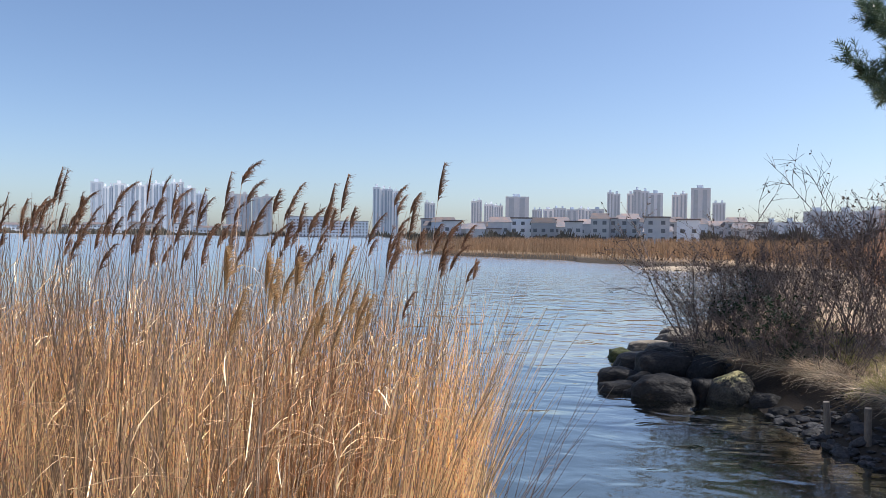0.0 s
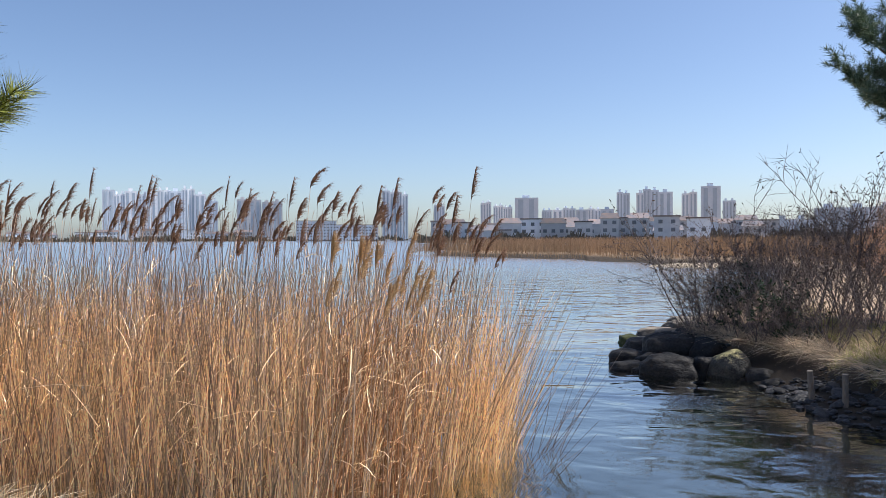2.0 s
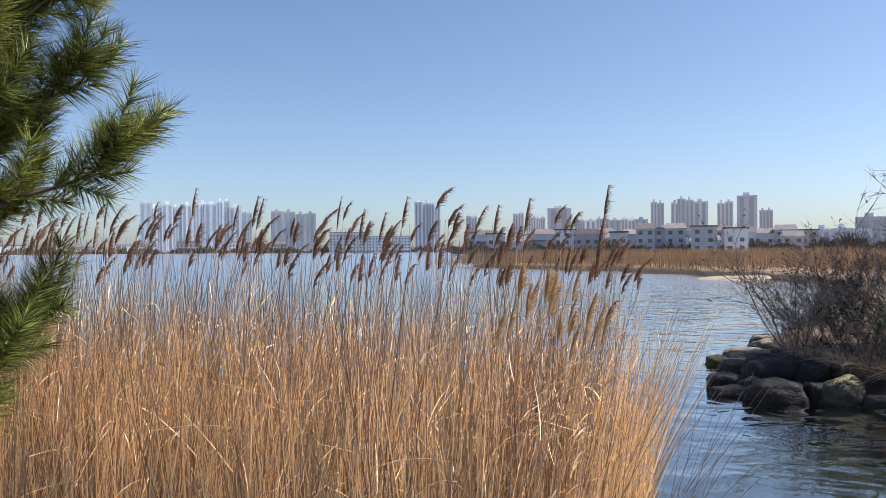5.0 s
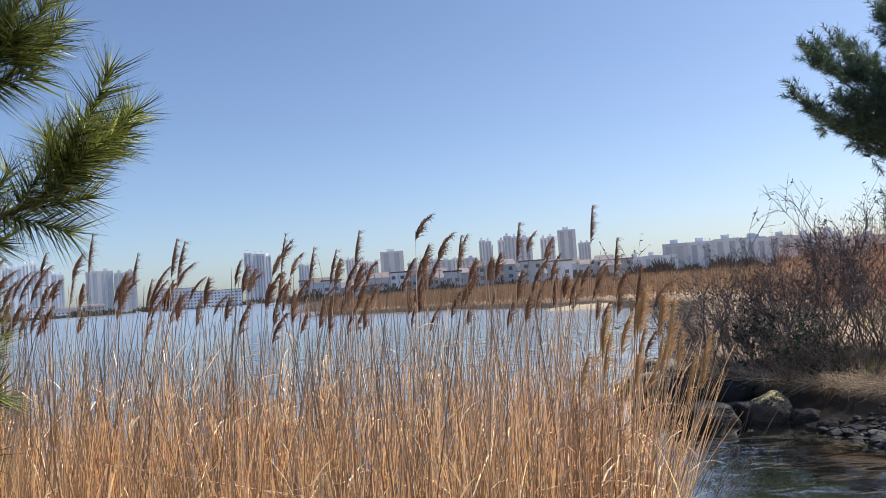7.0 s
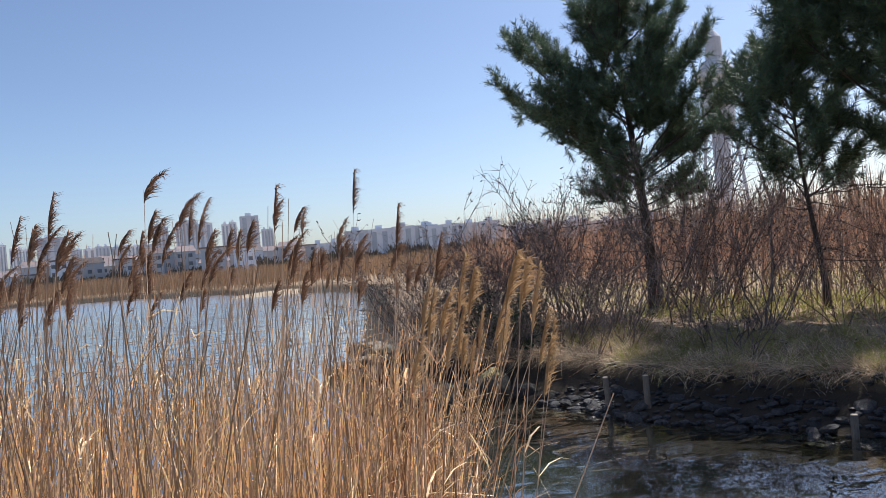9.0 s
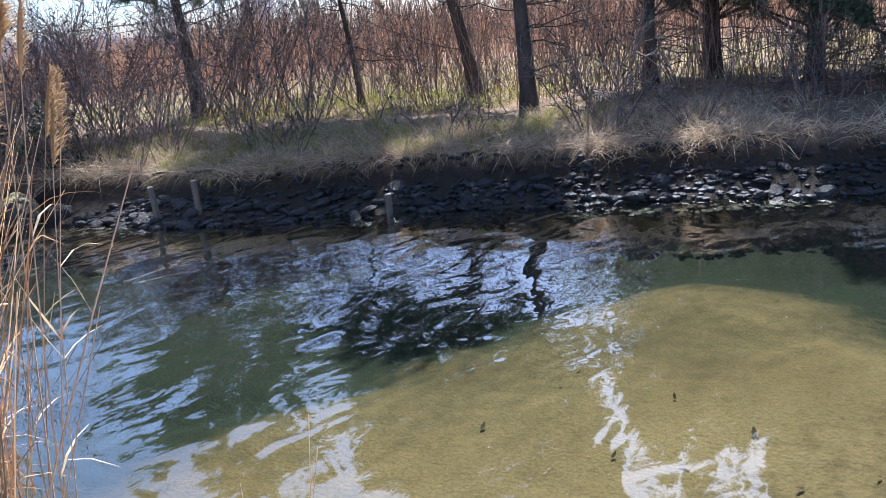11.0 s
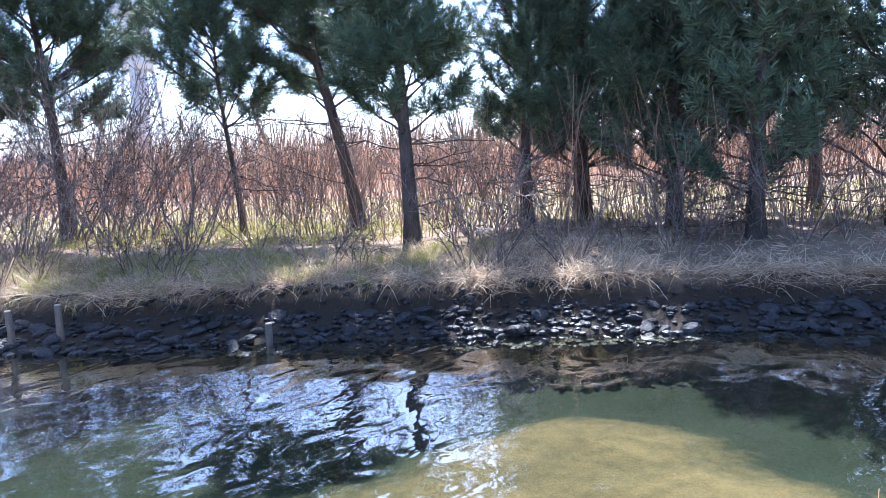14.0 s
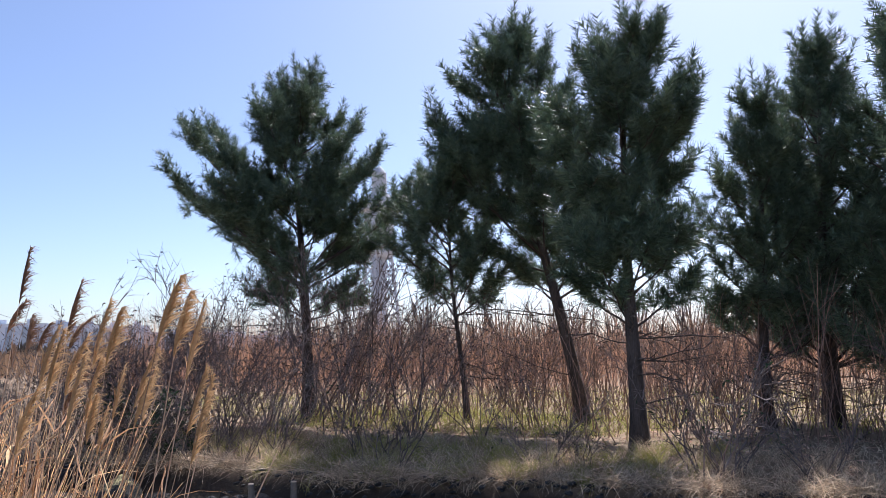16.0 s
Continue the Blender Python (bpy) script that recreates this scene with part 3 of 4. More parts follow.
def leafy_reeds():
    """The leafy end of the bed: stems wrapped in long drooping rust-brown leaves."""
    r = np.random.default_rng(61)
    xy = scatter([(-1.45, 3.55), (-1.15, 3.6), (-0.92, 4.2), (-0.8, 4.9), (-1.25, 4.9)], 120, r)
    p = reed_lines(xy, r.uniform(0.95, 1.6, len(xy)), r, s=7, lean=0.07)
    pieces = [strands(p, np.linspace(1, 0.4, 7)[None] * r.uniform(0.003, 0.005, len(xy))[:, None], 3)]
    pick = np.repeat(np.arange(len(xy)), 8)
    b = p[pick, r.integers(2, 7, len(pick))]
    a = r.uniform(0, 6.28, len(pick))
    way = unit(np.stack([np.cos(a) * 0.6 + 0.12, np.sin(a) * 0.6, r.uniform(0.4, 1.4, len(a))], -1))
    long = r.uniform(0.08, 0.24, len(a))
    leaf = arc(b, way, long, np.stack([np.cos(a) * 0.06, np.sin(a) * 0.06, -r.uniform(0.02, 0.14, len(a))], -1), 5, r, 0.006)
    pieces.append(ribbons(leaf, np.array([[0.6, 1, 0.9, 0.6, 0.1]]) * r.uniform(0.004, 0.008, len(a))[:, None], unit(np.cross(way, (0.3, 0.2, 1)))))
    tagged(quick("leafy_reeds", *join(pieces), RUSTLEAF), "rust-brown leafy reeds at the end of the reed bed", "reeds", kind="stuff")


def sunken_leaves():
    """Dark leaves lying on the sand under the water."""
    r = np.random.default_rng(63)
    for x, y in scatter([(0.4, 3.6), (1.6, 3.2), (2.4, 2.6), (1.4, 1.6), (0.4, 1.7)], 9, r):
        long = r.uniform(0.03, 0.065)
        a = r.uniform(0, 6.28)
        way = np.array([[math.cos(a), math.sin(a), 0.05]])
        q = arc(np.array([[0.0, 0, 0.012]]), way, np.array([long]), np.array([[0, 0, 0.015]]), 5, r)
        leaf = quick("sunken_leaf", *ribbons(q, np.array([[0.1, 0.8, 1, 0.7, 0.1]]) * long * 0.4, unit(np.cross(way, (0, 0, 1)))), DRYLEAF)
        leaf.matrix_basis = pose(x, y, on_ground(x, y))
        tagged(leaf, "dark sodden leaf lying on the sandy bed", "leaf", "leaves on the sand")


reed_mass()
plumed_reeds()
leafy_reeds()
sunken_leaves()
sprigs("dry_stalks", 0.42, 1.12, 13, 91, 0.5, "thin dry stalks standing in the shallow water by the shore")
sprigs("dry_stalks", 0.68, 1.25, 6, 92, 0.75, "thin dry stalks standing in the shallow water by the shore")
sprigs("dead_branch", -0.2, 6.1, 16, 94, 1.15, "dark dead stalks leaning out over the water", TWIG, 0.45)
sprigs("dead_branch", -0.3, 5.5, 9, 95, 0.7, "dark dead stalks leaning out over the water", TWIG, 0.6)
sprigs("dry_stalks", -0.75, 3.15, 5, 93, 0.7, "thin dry stalks at the edge of the reed bed")


# ---- pines ----
def pine(name, seed, tall, crown_from, reach, lean=(0, 0), needle=NEEDLE, needles=46, needle_long=0.13, needle_wide=0.016, whorls=0.30, trunk_r=0.10, label="", shoot_long=0.40, density=1.0, tuft=2, taper=0.7, rise=0.7, skirt=1.0, bare=9, arms=(), sway=0.12):
    """A pine: ascending limbs that turn up at the end, side twigs along them, and a long brush of needles on every twig."""
    r = np.random.default_rng(seed)
    root = new(name)
    s = 12
    u = np.linspace(0, 1, s)
    bow = np.sin(u * math.pi / 2) ** 1.3
    axis = np.stack([lean[0] * bow + sway * np.sin(u * 5 + seed) * u, lean[1] * bow + sway * np.cos(u * 4 + seed) * u, tall * u - 0.1 * (1 - u)], -1)
    at = lambda z: np.array([np.interp(z, axis[:, 2], axis[:, c]) for c in range(3)])
    quick("trunk", *strands(axis[None], (trunk_r * (1 - 0.92 * u ** 0.8) * np.where(u < 0.08, 1.3, 1.0))[None], 9), BARK, root, smooth=True)
    plan = [(z, radians(az), ln, up, 1.0) for z, az, ln, up in arms]
    z = crown_from
    while z < tall - 0.15:
        h = (z - crown_from) / (tall - crown_from)
        span = reach * (1 - h) ** taper * (skirt + (1 - skirt) * min(1, 3.0 * h))
        k, a0 = int(r.integers(4, 6)), r.uniform(0, 6.28)
        for j in range(k):
            plan.append((z + r.uniform(-0.12, 0.12), a0 + j * 6.28 / k + r.normal(0, 0.3), max(0.25, span * r.uniform(0.45, 1.2)), rise * r.uniform(0.35, 1.3) + 0.4 * h, h))
        z += whorls * r.uniform(0.75, 1.25)
    limbs, twigs, shoots = [], [], []

    def brush(tip, way, back=0.1):
        """A leading shoot and a few around it, all bending to the light."""
        shoots.append((tip - way * back, unit(way * 0.9 + np.array([0, 0, 0.55])), 1.0))
        for _ in range(tuft):
            shoots.append((tip - way * r.uniform(back, back + 0.22), unit(way * 0.8 + r.normal(0, 0.45, 3) + np.array([0, 0, 0.35])), 0.75))

    for z0, a, ln, up, h in plan:
        way = unit([math.cos(a), math.sin(a), up])
        q = arc(at(z0)[None], way[None], np.array([ln]), np.array([[0, 0, r.uniform(0.04, 0.22) * ln]]), 6, r, 0.02)[0]
        limbs.append((q, 0.007 + 0.011 * ln, len(twigs)))
        ahead = unit(q[-1] - q[-3])
        side = unit(np.cross(way, (0, 0, 1)))
        m = max(2, int(ln / 0.21 * density * (1.5 if h == 1.0 else 1.0)))
        inner = 0.12 if h == 1.0 else 0.30
        for c in range(m):
            f = inner + (0.96 - inner) * (c + r.uniform(0.2, 0.8)) / m
            p0 = np.array([np.interp(f, np.linspace(0, 1, 6), q[:, d]) for d in range(3)])
            w = unit(ahead * r.uniform(0.6, 1.1) + side * (1 if c % 2 else -1) * r.uniform(0.35, 1.0) + np.array([0, 0, r.uniform(-0.25, 0.55)]))
            l2 = (r.uniform(0.18, 0.42) * ln * (1.2 - 0.8 * f) + 0.10)
            e = p0 + w * l2
            twigs.append(np.stack([p0, (p0 + e) / 2 - (0, 0, 0.03 * l2), e]))
            brush(e, w)
        brush(q[-1], ahead, 0.02)
        if r.uniform() < 0.6:
            up2 = unit(ahead * 0.5 + np.array([0, 0, 1.0]))
            shoots.append((q[-1] + up2 * 0.05, up2, 1.25))
    for k in range(bare):
        zz, a = r.uniform(0.3, 1.0) * crown_from, r.uniform(0, 6.28)
        way = unit([math.cos(a), math.sin(a), r.uniform(-0.2, 0.3)])
        q = arc(at(zz)[None], way[None], np.array([r.uniform(0.4, 1.0) * reach]), np.array([[0, 0, r.uniform(-0.15, 0.1)]]), 6, r, 0.03)[0]
        limbs.append((q, 0.011, len(twigs)))
        for c in range(5):
            w = unit(way + r.normal(0, 0.6, 3))
            twigs.append(np.stack([q[1 + c], q[1 + c] + w * 0.14, q[1 + c] + w * 0.3 + r.normal(0, 0.03, 3)]))
    shoots += [(axis[-1] - (0, 0, 0.25 - 0.22 * g), unit(np.array([r.normal(0, 0.15), r.normal(0, 0.15), 1.0])), 1.1) for g in range(3)]
    ends = [first for _, _, first in limbs[1:]] + [len(twigs)]
    for (q, w, first), last in zip(limbs, ends):
        tw = np.stack(twigs[first:last])
        quick("branch", *join([strands(q[None], np.linspace(w, 0.005, 6)[None], 5), strands(tw, np.tile([[0.007, 0.005, 0.003]], (len(tw), 1)), 3)]), BARK, root)
    # each shoot is a brush of needles that point forward
    sb, sw, sl = np.array([b for b, _, _ in shoots]), np.array([w for _, w, _ in shoots]), np.array([k for _, _, k in shoots])
    n = len(sb)
    ln = r.uniform(0.75, 1.25, n) * shoot_long * sl
    f = r.uniform(0, 1, (n, needles))
    rad = unit(np.cross(sw, r.normal(0, 1, (n, 3))))
    rad2 = np.cross(sw, rad)
    a = r.uniform(0, 6.28, (n, needles))
    out = rad[:, None] * np.cos(a)[..., None] + rad2[:, None] * np.sin(a)[..., None]
    base = sb[:, None] + sw[:, None] * (f * ln[:, None])[..., None]
    way = unit(sw[:, None] * (0.40 + 0.75 * f * r.uniform(0.5, 1.3, (n, needles)))[..., None] + out)
    tip = base + way * (needle_long * r.uniform(0.75, 1.12, (n, needles)))[..., None]
    wide = unit(np.cross(way, r.normal(0, 1, (n, needles, 3)))) * needle_wide / 2
    tri = np.stack([base - wide, base + wide, tip], axis=2).reshape(-1, 3)
    quick("crown", tri, np.arange(len(tri)).reshape(-1, 3), needle, root)
    return tagged(root, label, "pine tree")


PINE_LABEL = "dark green pine tree with upswept branches on the grassy bank"
BROAD_PINE = dict(taper=0.75, rise=0.75, density=1.45, tuft=3, skirt=0.6, arms=[(2.3, 135, 2.7, 0.62), (2.9, 150, 2.6, 0.78), (2.5, -50, 2.5, 0.55), (3.2, -35, 1.9, 0.95), (2.4, 170, 2.1, 0.7), (3.3, 120, 2.2, 0.9)])
LEANING_PINE = dict(taper=0.6, rise=0.65, density=1.4, tuft=3, skirt=0.7, arms=[(2.6, 150, 1.9, 0.7), (3.3, 140, 1.9, 0.75)])
SMALL_PINE = dict(taper=0.6, rise=0.6, skirt=0.8, density=1.3)
DENSE_PINE = dict(taper=0.45, rise=0.6, density=1.5, tuft=3, skirt=0.75)
PINES = [  # x, y, height, crown from, reach, lean x, lean y, habit
    (6.9, 12.7, 6.1, 1.8, 2.2, -0.25, 0.15, BROAD_PINE),
    (8.75, 8.2, 6.3, 1.95, 1.9, -0.62, 0.80, LEANING_PINE),
    (7.75, 9.75, 4.1, 1.75, 1.5, -0.2, 0.15, SMALL_PINE),
    (6.6, 6.1, 5.1, 1.5, 1.3, 0.0, 0.05, DENSE_PINE),
    (10.6, 5.0, 5.7, 0.8, 1.8, 0, 0, {}),
    (9.3, 5.55, 4.6, 1.0, 1.35, 0.1, 0, {}),
    (9.6, 3.4, 5.4, 0.6, 1.7, 0, 0.1, {}),
    (11.3, 3.7, 6.2, 0.8, 1.6, 0, 0, {}),
    (10.6, 2.4, 6.3, 0.9, 1.5, 0, 0, {}),
    (9.9, 0.6, 6.2, 0.7, 1.6, 0, 0, {}),
    (12.8, 1.6, 6.6, 1.0, 1.7, 0, 0, {}),
    (12.4, 5.6, 5.6, 0.8, 1.5, 0, 0, {}),
    (9.4, -1.6, 6.0, 0.8, 1.6, 0, 0, {}),
    (8.1, 2.2, 4.6, 0.6, 1.2, 0, 0, {}),
]
for k, (x, y, tall, low, reach, lx, ly, habit) in enumerate(PINES):
    front = k < 7
    t = pine("pine_tree", 20 + k, tall, low, reach, (lx, ly), label=PINE_LABEL, needles=84 if front else 38, needle_wide=0.0115 if front else 0.022, needle_long=0.15, whorls=0.37 if front else 0.40, trunk_r=0.06 if k == 2 else 0.085 + 0.007 * tall, **habit)
    t.matrix_basis = pose(x, y, on_ground(x, y))
near_pine = pine("pine_tree", 86, 4.3, 0.5, 0.98, (0.1, 0), needle=NEEDLE_NEAR, needles=170, needle_long=0.17, needle_wide=0.0055, whorls=0.33, trunk_r=0.07, shoot_long=0.27, density=1.2, tuft=2, taper=0.4, rise=0.6, skirt=0.35, bare=0, arms=[(2.1, 0, 0.78, 0.65), (2.35, -14, 0.7, 0.8)],
                 label="young pine with long bright green needles beside the path")
near_pine.matrix_basis = pose(-3.92, 2.60, on_ground(-3.74, 2.72), 0, 0, 40)


# ---- bare shrubs ----
def shrub(seed, stems, tall, lean, leaves=0, mat=TWIG, label="", leaf_mat=DRYLEAF, thick=0.0100):
    r = np.random.default_rng(seed)
    root = new("shrub")
    a = r.uniform(0, 6.28, stems)
    way = unit(np.stack([np.cos(a) * lean, np.sin(a) * lean, np.ones(stems)], -1) + r.normal(0, 0.12, (stems, 3)))
    base = np.stack([np.cos(a) * 0.1, np.sin(a) * 0.1, np.full(stems, -0.05)], -1) + r.normal(0, 0.06, (stems, 3)) * (1, 1, 0)
    ln = tall * r.uniform(0.6, 1.1, stems)
    main = arc(base, way, ln, np.stack([np.cos(a), np.sin(a), np.zeros(stems)], -1) * 0.12 * ln[:, None], 7, r, 0.04)
    girth = np.linspace(1, 0.3, 7)[None] * r.uniform(0.7, 1.3, stems)[:, None] * thick
    m = 8
    pick = np.repeat(np.arange(stems), m)
    f = r.uniform(0.3, 0.97, len(pick)) * 6
    i0 = np.minimum(f.astype(int), 5)
    p0 = main[pick, i0] + (main[pick, i0 + 1] - main[pick, i0]) * (f - i0)[:, None]
    t0 = unit(main[pick, i0 + 1] - main[pick, i0])
    w = unit(t0 + r.normal(0, 0.55, t0.shape) + (0, 0, 0.1))
    l2 = r.uniform(0.18, 0.42, len(pick)) * tall * (1.1 - f / 9)
    sec = arc(p0, w, l2, r.normal(0, 0.05, t0.shape), 4, r, 0.02)
    pick2 = np.repeat(np.arange(len(pick)), 4)
    g = r.integers(1, 4, len(pick2))
    p1 = sec[pick2, g]
    w1 = unit(w[pick2] + r.normal(0, 0.55, (len(pick2), 3)))
    ter = arc(p1, w1, r.uniform(0.05, 0.13, len(pick2)) * tall, r.normal(0, 0.015, p1.shape), 3, r)
    for k in range(stems):
        a2, a3 = sec[k * m:(k + 1) * m], ter[k * m * 4:(k + 1) * m * 4]
        quick("stem", *join([strands(main[k:k + 1], girth[k:k + 1], 4), strands(a2, np.tile(np.linspace(1, 0.35, 4)[None] * thick * 0.5, (len(a2), 1)), 3),
                             strands(a3, np.tile([[1, 0.7, 0.35]], (len(a3), 1)) * thick * 0.32, 3)]), mat, root)
    if leaves:
        k = r.integers(0, len(ter), leaves)
        b = ter[k, r.integers(1, 3, leaves)]
        w = unit(r.normal(0, 1, (leaves, 3)) + (0.3, 0, 0.2))
        q = arc(b, w, r.uniform(0.025, 0.055, leaves), np.zeros((leaves, 3)), 3, r)
        quick("leaves", *ribbons(q, np.tile([[0.003, 0.016, 0.002]], (leaves, 1)), unit(np.cross(w, r.normal(0, 1, (leaves, 3))))), leaf_mat, root)
    return tagged(root, label, "shrub")


def shrubs():
    r = np.random.default_rng(3)
    leafy = "bare grey-brown shrub with a few withered leaves at its tips"
    bare = "bare many-stemmed shrub on the grassy bank"
    spots = [(2.35, 12.9, 3.4), (2.9, 11.7, 2.3), (3.3, 12.6, 2.5), (3.7, 11.1, 2.2), (4.3, 11.7, 2.5), (4.5, 10.5, 2.2), (5.2, 9.9, 2.1), (5.9, 10.6, 2.3), (5.9, 9.2, 2.0), (6.9, 8.9, 2.0), (2.5, 11.2, 1.7), (3.0, 10.7, 1.5), (7.6, 8.2, 1.7), (3.2, 13.8, 2.6), (4.6, 13.2, 2.6), (7.0, 11.3, 2.2), (2.3, 12.3, 2.0), (2.7, 11.6, 1.7), (3.2, 10.1, 1.3), (2.9, 11.2, 1.8), (3.4, 9.6, 1.2), (6.2, 11.6, 3.2), (7.3, 11.5, 3.0), (5.0, 11.3, 2.5), (2.7, 13.1, 2.6), (2.7, 12.1, 2.2), (3.5, 11.9, 2.3), (4.0, 12.6, 2.6), (6.6, 11.2, 2.7), (5.6, 10.1, 2.2), (6.5, 9.6, 2.3), (7.3, 9.2, 2.0), (6.2, 8.2, 1.5), (7.2, 7.4, 1.7), (6.4, 12.1, 3.1), (5.7, 11.3, 2.8), (7.6, 12.6, 3.0), (3.6, 10.3, 1.9), (4.3, 11.0, 2.2), (4.9, 12.3, 2.5), (3.9, 13.4, 2.4), (5.4, 11.9, 2.4), (4.1, 9.9, 1.6), (2.1, 11.5, 1.2), (2.3, 11.9, 1.5), (2.05, 12.4, 1.3), (2.5, 11.3, 1.3), (2.75, 10.8, 1.3), (2.6, 12.5, 1.7), (3.1, 10.2, 1.1), (3.1, 11.0, 1.5), (2.4, 13.6, 1.6), (2.7, 14.6, 1.9), (3.7, 10.7, 2.4), (4.4, 11.3, 2.3), (5.1, 12.4, 2.3), (3.4, 12.0, 2.5)]
    spots = [p for k, p in enumerate(spots) if p[0] < 5.3 or k % 2 == 0]
    # taller bare shrubs behind the pines, and brushwood under the dense ones
    spots += [(9.4 + 0.9 * (k % 5) + r.uniform(-0.4, 0.4), 13.5 - 0.62 * k + r.uniform(-0.5, 0.5), r.uniform(2.0, 2.5)) for k in range(11)]
    spots += [(7.4 + r.uniform(0, 1.7), 6.2 - 0.52 * k + r.uniform(-0.3, 0.3), r.uniform(1.1, 1.9)) for k in range(13)]
    kinds = {}
    for k, (x, y, tall) in enumerate(spots):
        tall *= 0.78 if x < 4.6 else 1.05
        s = k % 5
        if s not in kinds:
            ob = kinds[s] = shrub(40 + s, 6 + s, 2.2, 0.46, 420 if s < 3 else 90, label=leafy if s < 3 else bare)
        else:
            ob = copy_thing(kinds[s], Matrix())
        ob.matrix_basis = pose(x, y, on_ground(x, y) - 0.02, 0, 0, r.uniform(0, 360)) @ Matrix.Scale(tall / 2.2, 4)
        ob["group"] = "bare shrubs on the far bank"
    low = shrub(71, 9, 1.15, 0.6, 120, label="low bare shrub at the foot of a pine", leaf_mat=SHRUBLEAF, thick=0.009)
    low.matrix_basis = pose(5.75, 4.8, on_ground(5.75, 4.8)) @ Matrix.Scale(1.3, 4)
    for k in range(9):
        y = 10.6 - 0.95 * k + r.uniform(-0.3, 0.3)
        x = float(np.interp(y, [0, 3, 5.7, 7.8, 9.1, 11], [5.6, 5.1, 3.95, 3.15, 2.75, 1.6])) + r.uniform(1.15, 1.9)
        copy_thing(low, pose(x, y, on_ground(x, y), 0, 0, r.uniform(0, 360)) @ Matrix.Scale(r.uniform(0.45, 0.8), 4))
    copy_thing(low, pose(8.2, 3.0, on_ground(8.2, 3.0), 0, 0, 100))
    green = shrub(72, 12, 0.75, 0.6, 2600, label="small dark evergreen shrub among bare twigs", leaf_mat=SHRUBLEAF, thick=0.007)
    green.matrix_basis = pose(2.75, 10.9, on_ground(2.75, 10.9)) @ Matrix.Scale(1.35, 4)


def thicket():
    r = np.random.default_rng(8)
    xy = scatter([(5.2, 12.5), (6.3, 8.3), (6.7, 7.2), (6.9, 5.4), (7.6, 2.0), (9, -2), (14, -2), (14, 9), (10, 16)], 1250, r)
    z = height(xy[:, 0], xy[:, 1])
    n = len(xy)
    tall = r.uniform(0.9, 2.3, n)
    way = unit(np.stack([r.normal(0, 0.2, n), r.normal(0, 0.2, n), np.ones(n)], -1))
    p = arc(np.stack([xy[:, 0], xy[:, 1], z - 0.03], -1), way, tall, r.normal(0, 0.08, (n, 3)), 5, r, 0.012)
    out = [strands(p, np.linspace(1, 0.35, 5)[None] * r.uniform(0.004, 0.009, n)[:, None], 3)]
    pick = np.repeat(np.arange(n), 3)
    i0 = r.integers(1, 4, len(pick))
    w = unit(way[pick] + r.normal(0, 0.4, (len(pick), 3)))
    q = arc(p[pick, i0], w, r.uniform(0.2, 0.6, len(pick)), r.normal(0, 0.03, (len(pick), 3)), 4, r)
    out.append(strands(q, np.tile([[1, 0.8, 0.6, 0.35]], (len(pick), 1)) * 0.0032, 3))
    tagged(quick("thicket", *join(out), REDTWIG), "thicket of thin reddish bare stems under the pines", "thicket", kind="stuff")


shrubs()
thicket()


# ---- marsh reeds and the dry field behind the pines ----
def blades(name, xy, tall_a, tall_b, wide, mat, label, category, seed, s=3, lean=0.08):
    r = np.random.default_rng(seed)
    n = len(xy)
    z = height(xy[:, 0], xy[:, 1])
    tall = r.uniform(tall_a, tall_b, n)
    way = unit(np.stack([r.normal(0.03, lean, n), r.normal(0, lean, n), np.ones(n)], -1))
    p = arc(np.stack([xy[:, 0], xy[:, 1], z - 0.03], -1), way, tall, r.normal(0, 0.05, (n, 3)), s, r)
    a = r.uniform(-0.7, 0.7, n)
    v = ribbons(p, np.linspace(1, 0.25, s)[None] * r.uniform(0.6, 1.3, n)[:, None] * wide, np.stack([np.cos(a), np.sin(a), np.zeros(n)], -1))
    return tagged(quick(name, *v, mat), label, category, kind="stuff")


r = np.random.default_rng(21)
edge = scatter([(-21, 92), (-6, 76.5), (2, 69.5), (8, 58), (14, 58), (30, 66), (30, 82), (-10, 110)], 19000, r, lambda x, y: inside(FAR_SHORE, x, y) > 0.2)
blades("marsh_reeds", edge, 0.9, 1.6, 0.03, MARSH, "broad stand of brown marsh reeds across the inlet", "reeds", 22)
edge = scatter([(11, 46), (10, 52), (9, 60), (60, 70), (80, 40), (30, 28), (14, 30)], 12000, r, lambda x, y: inside(FAR_SHORE, x, y) > 1.5)
blades("marsh_reeds", edge, 1.1, 1.7, 0.03, MARSH, "brown marsh reeds behind a strip of pale sand", "reeds", 23)
field = scatter([(8, 20), (12, 15), (17, 9), (19, 2), (19, -8), (40, -12), (50, 20), (20, 36), (11, 32)], 26000, r, lambda x, y: inside(FAR_SHORE, x, y) > 1.0)
blades("dry_field", field, 1.3, 2.9, 0.011, FIELD, "tall red-brown dry reeds behind the pines", "reeds", 24)


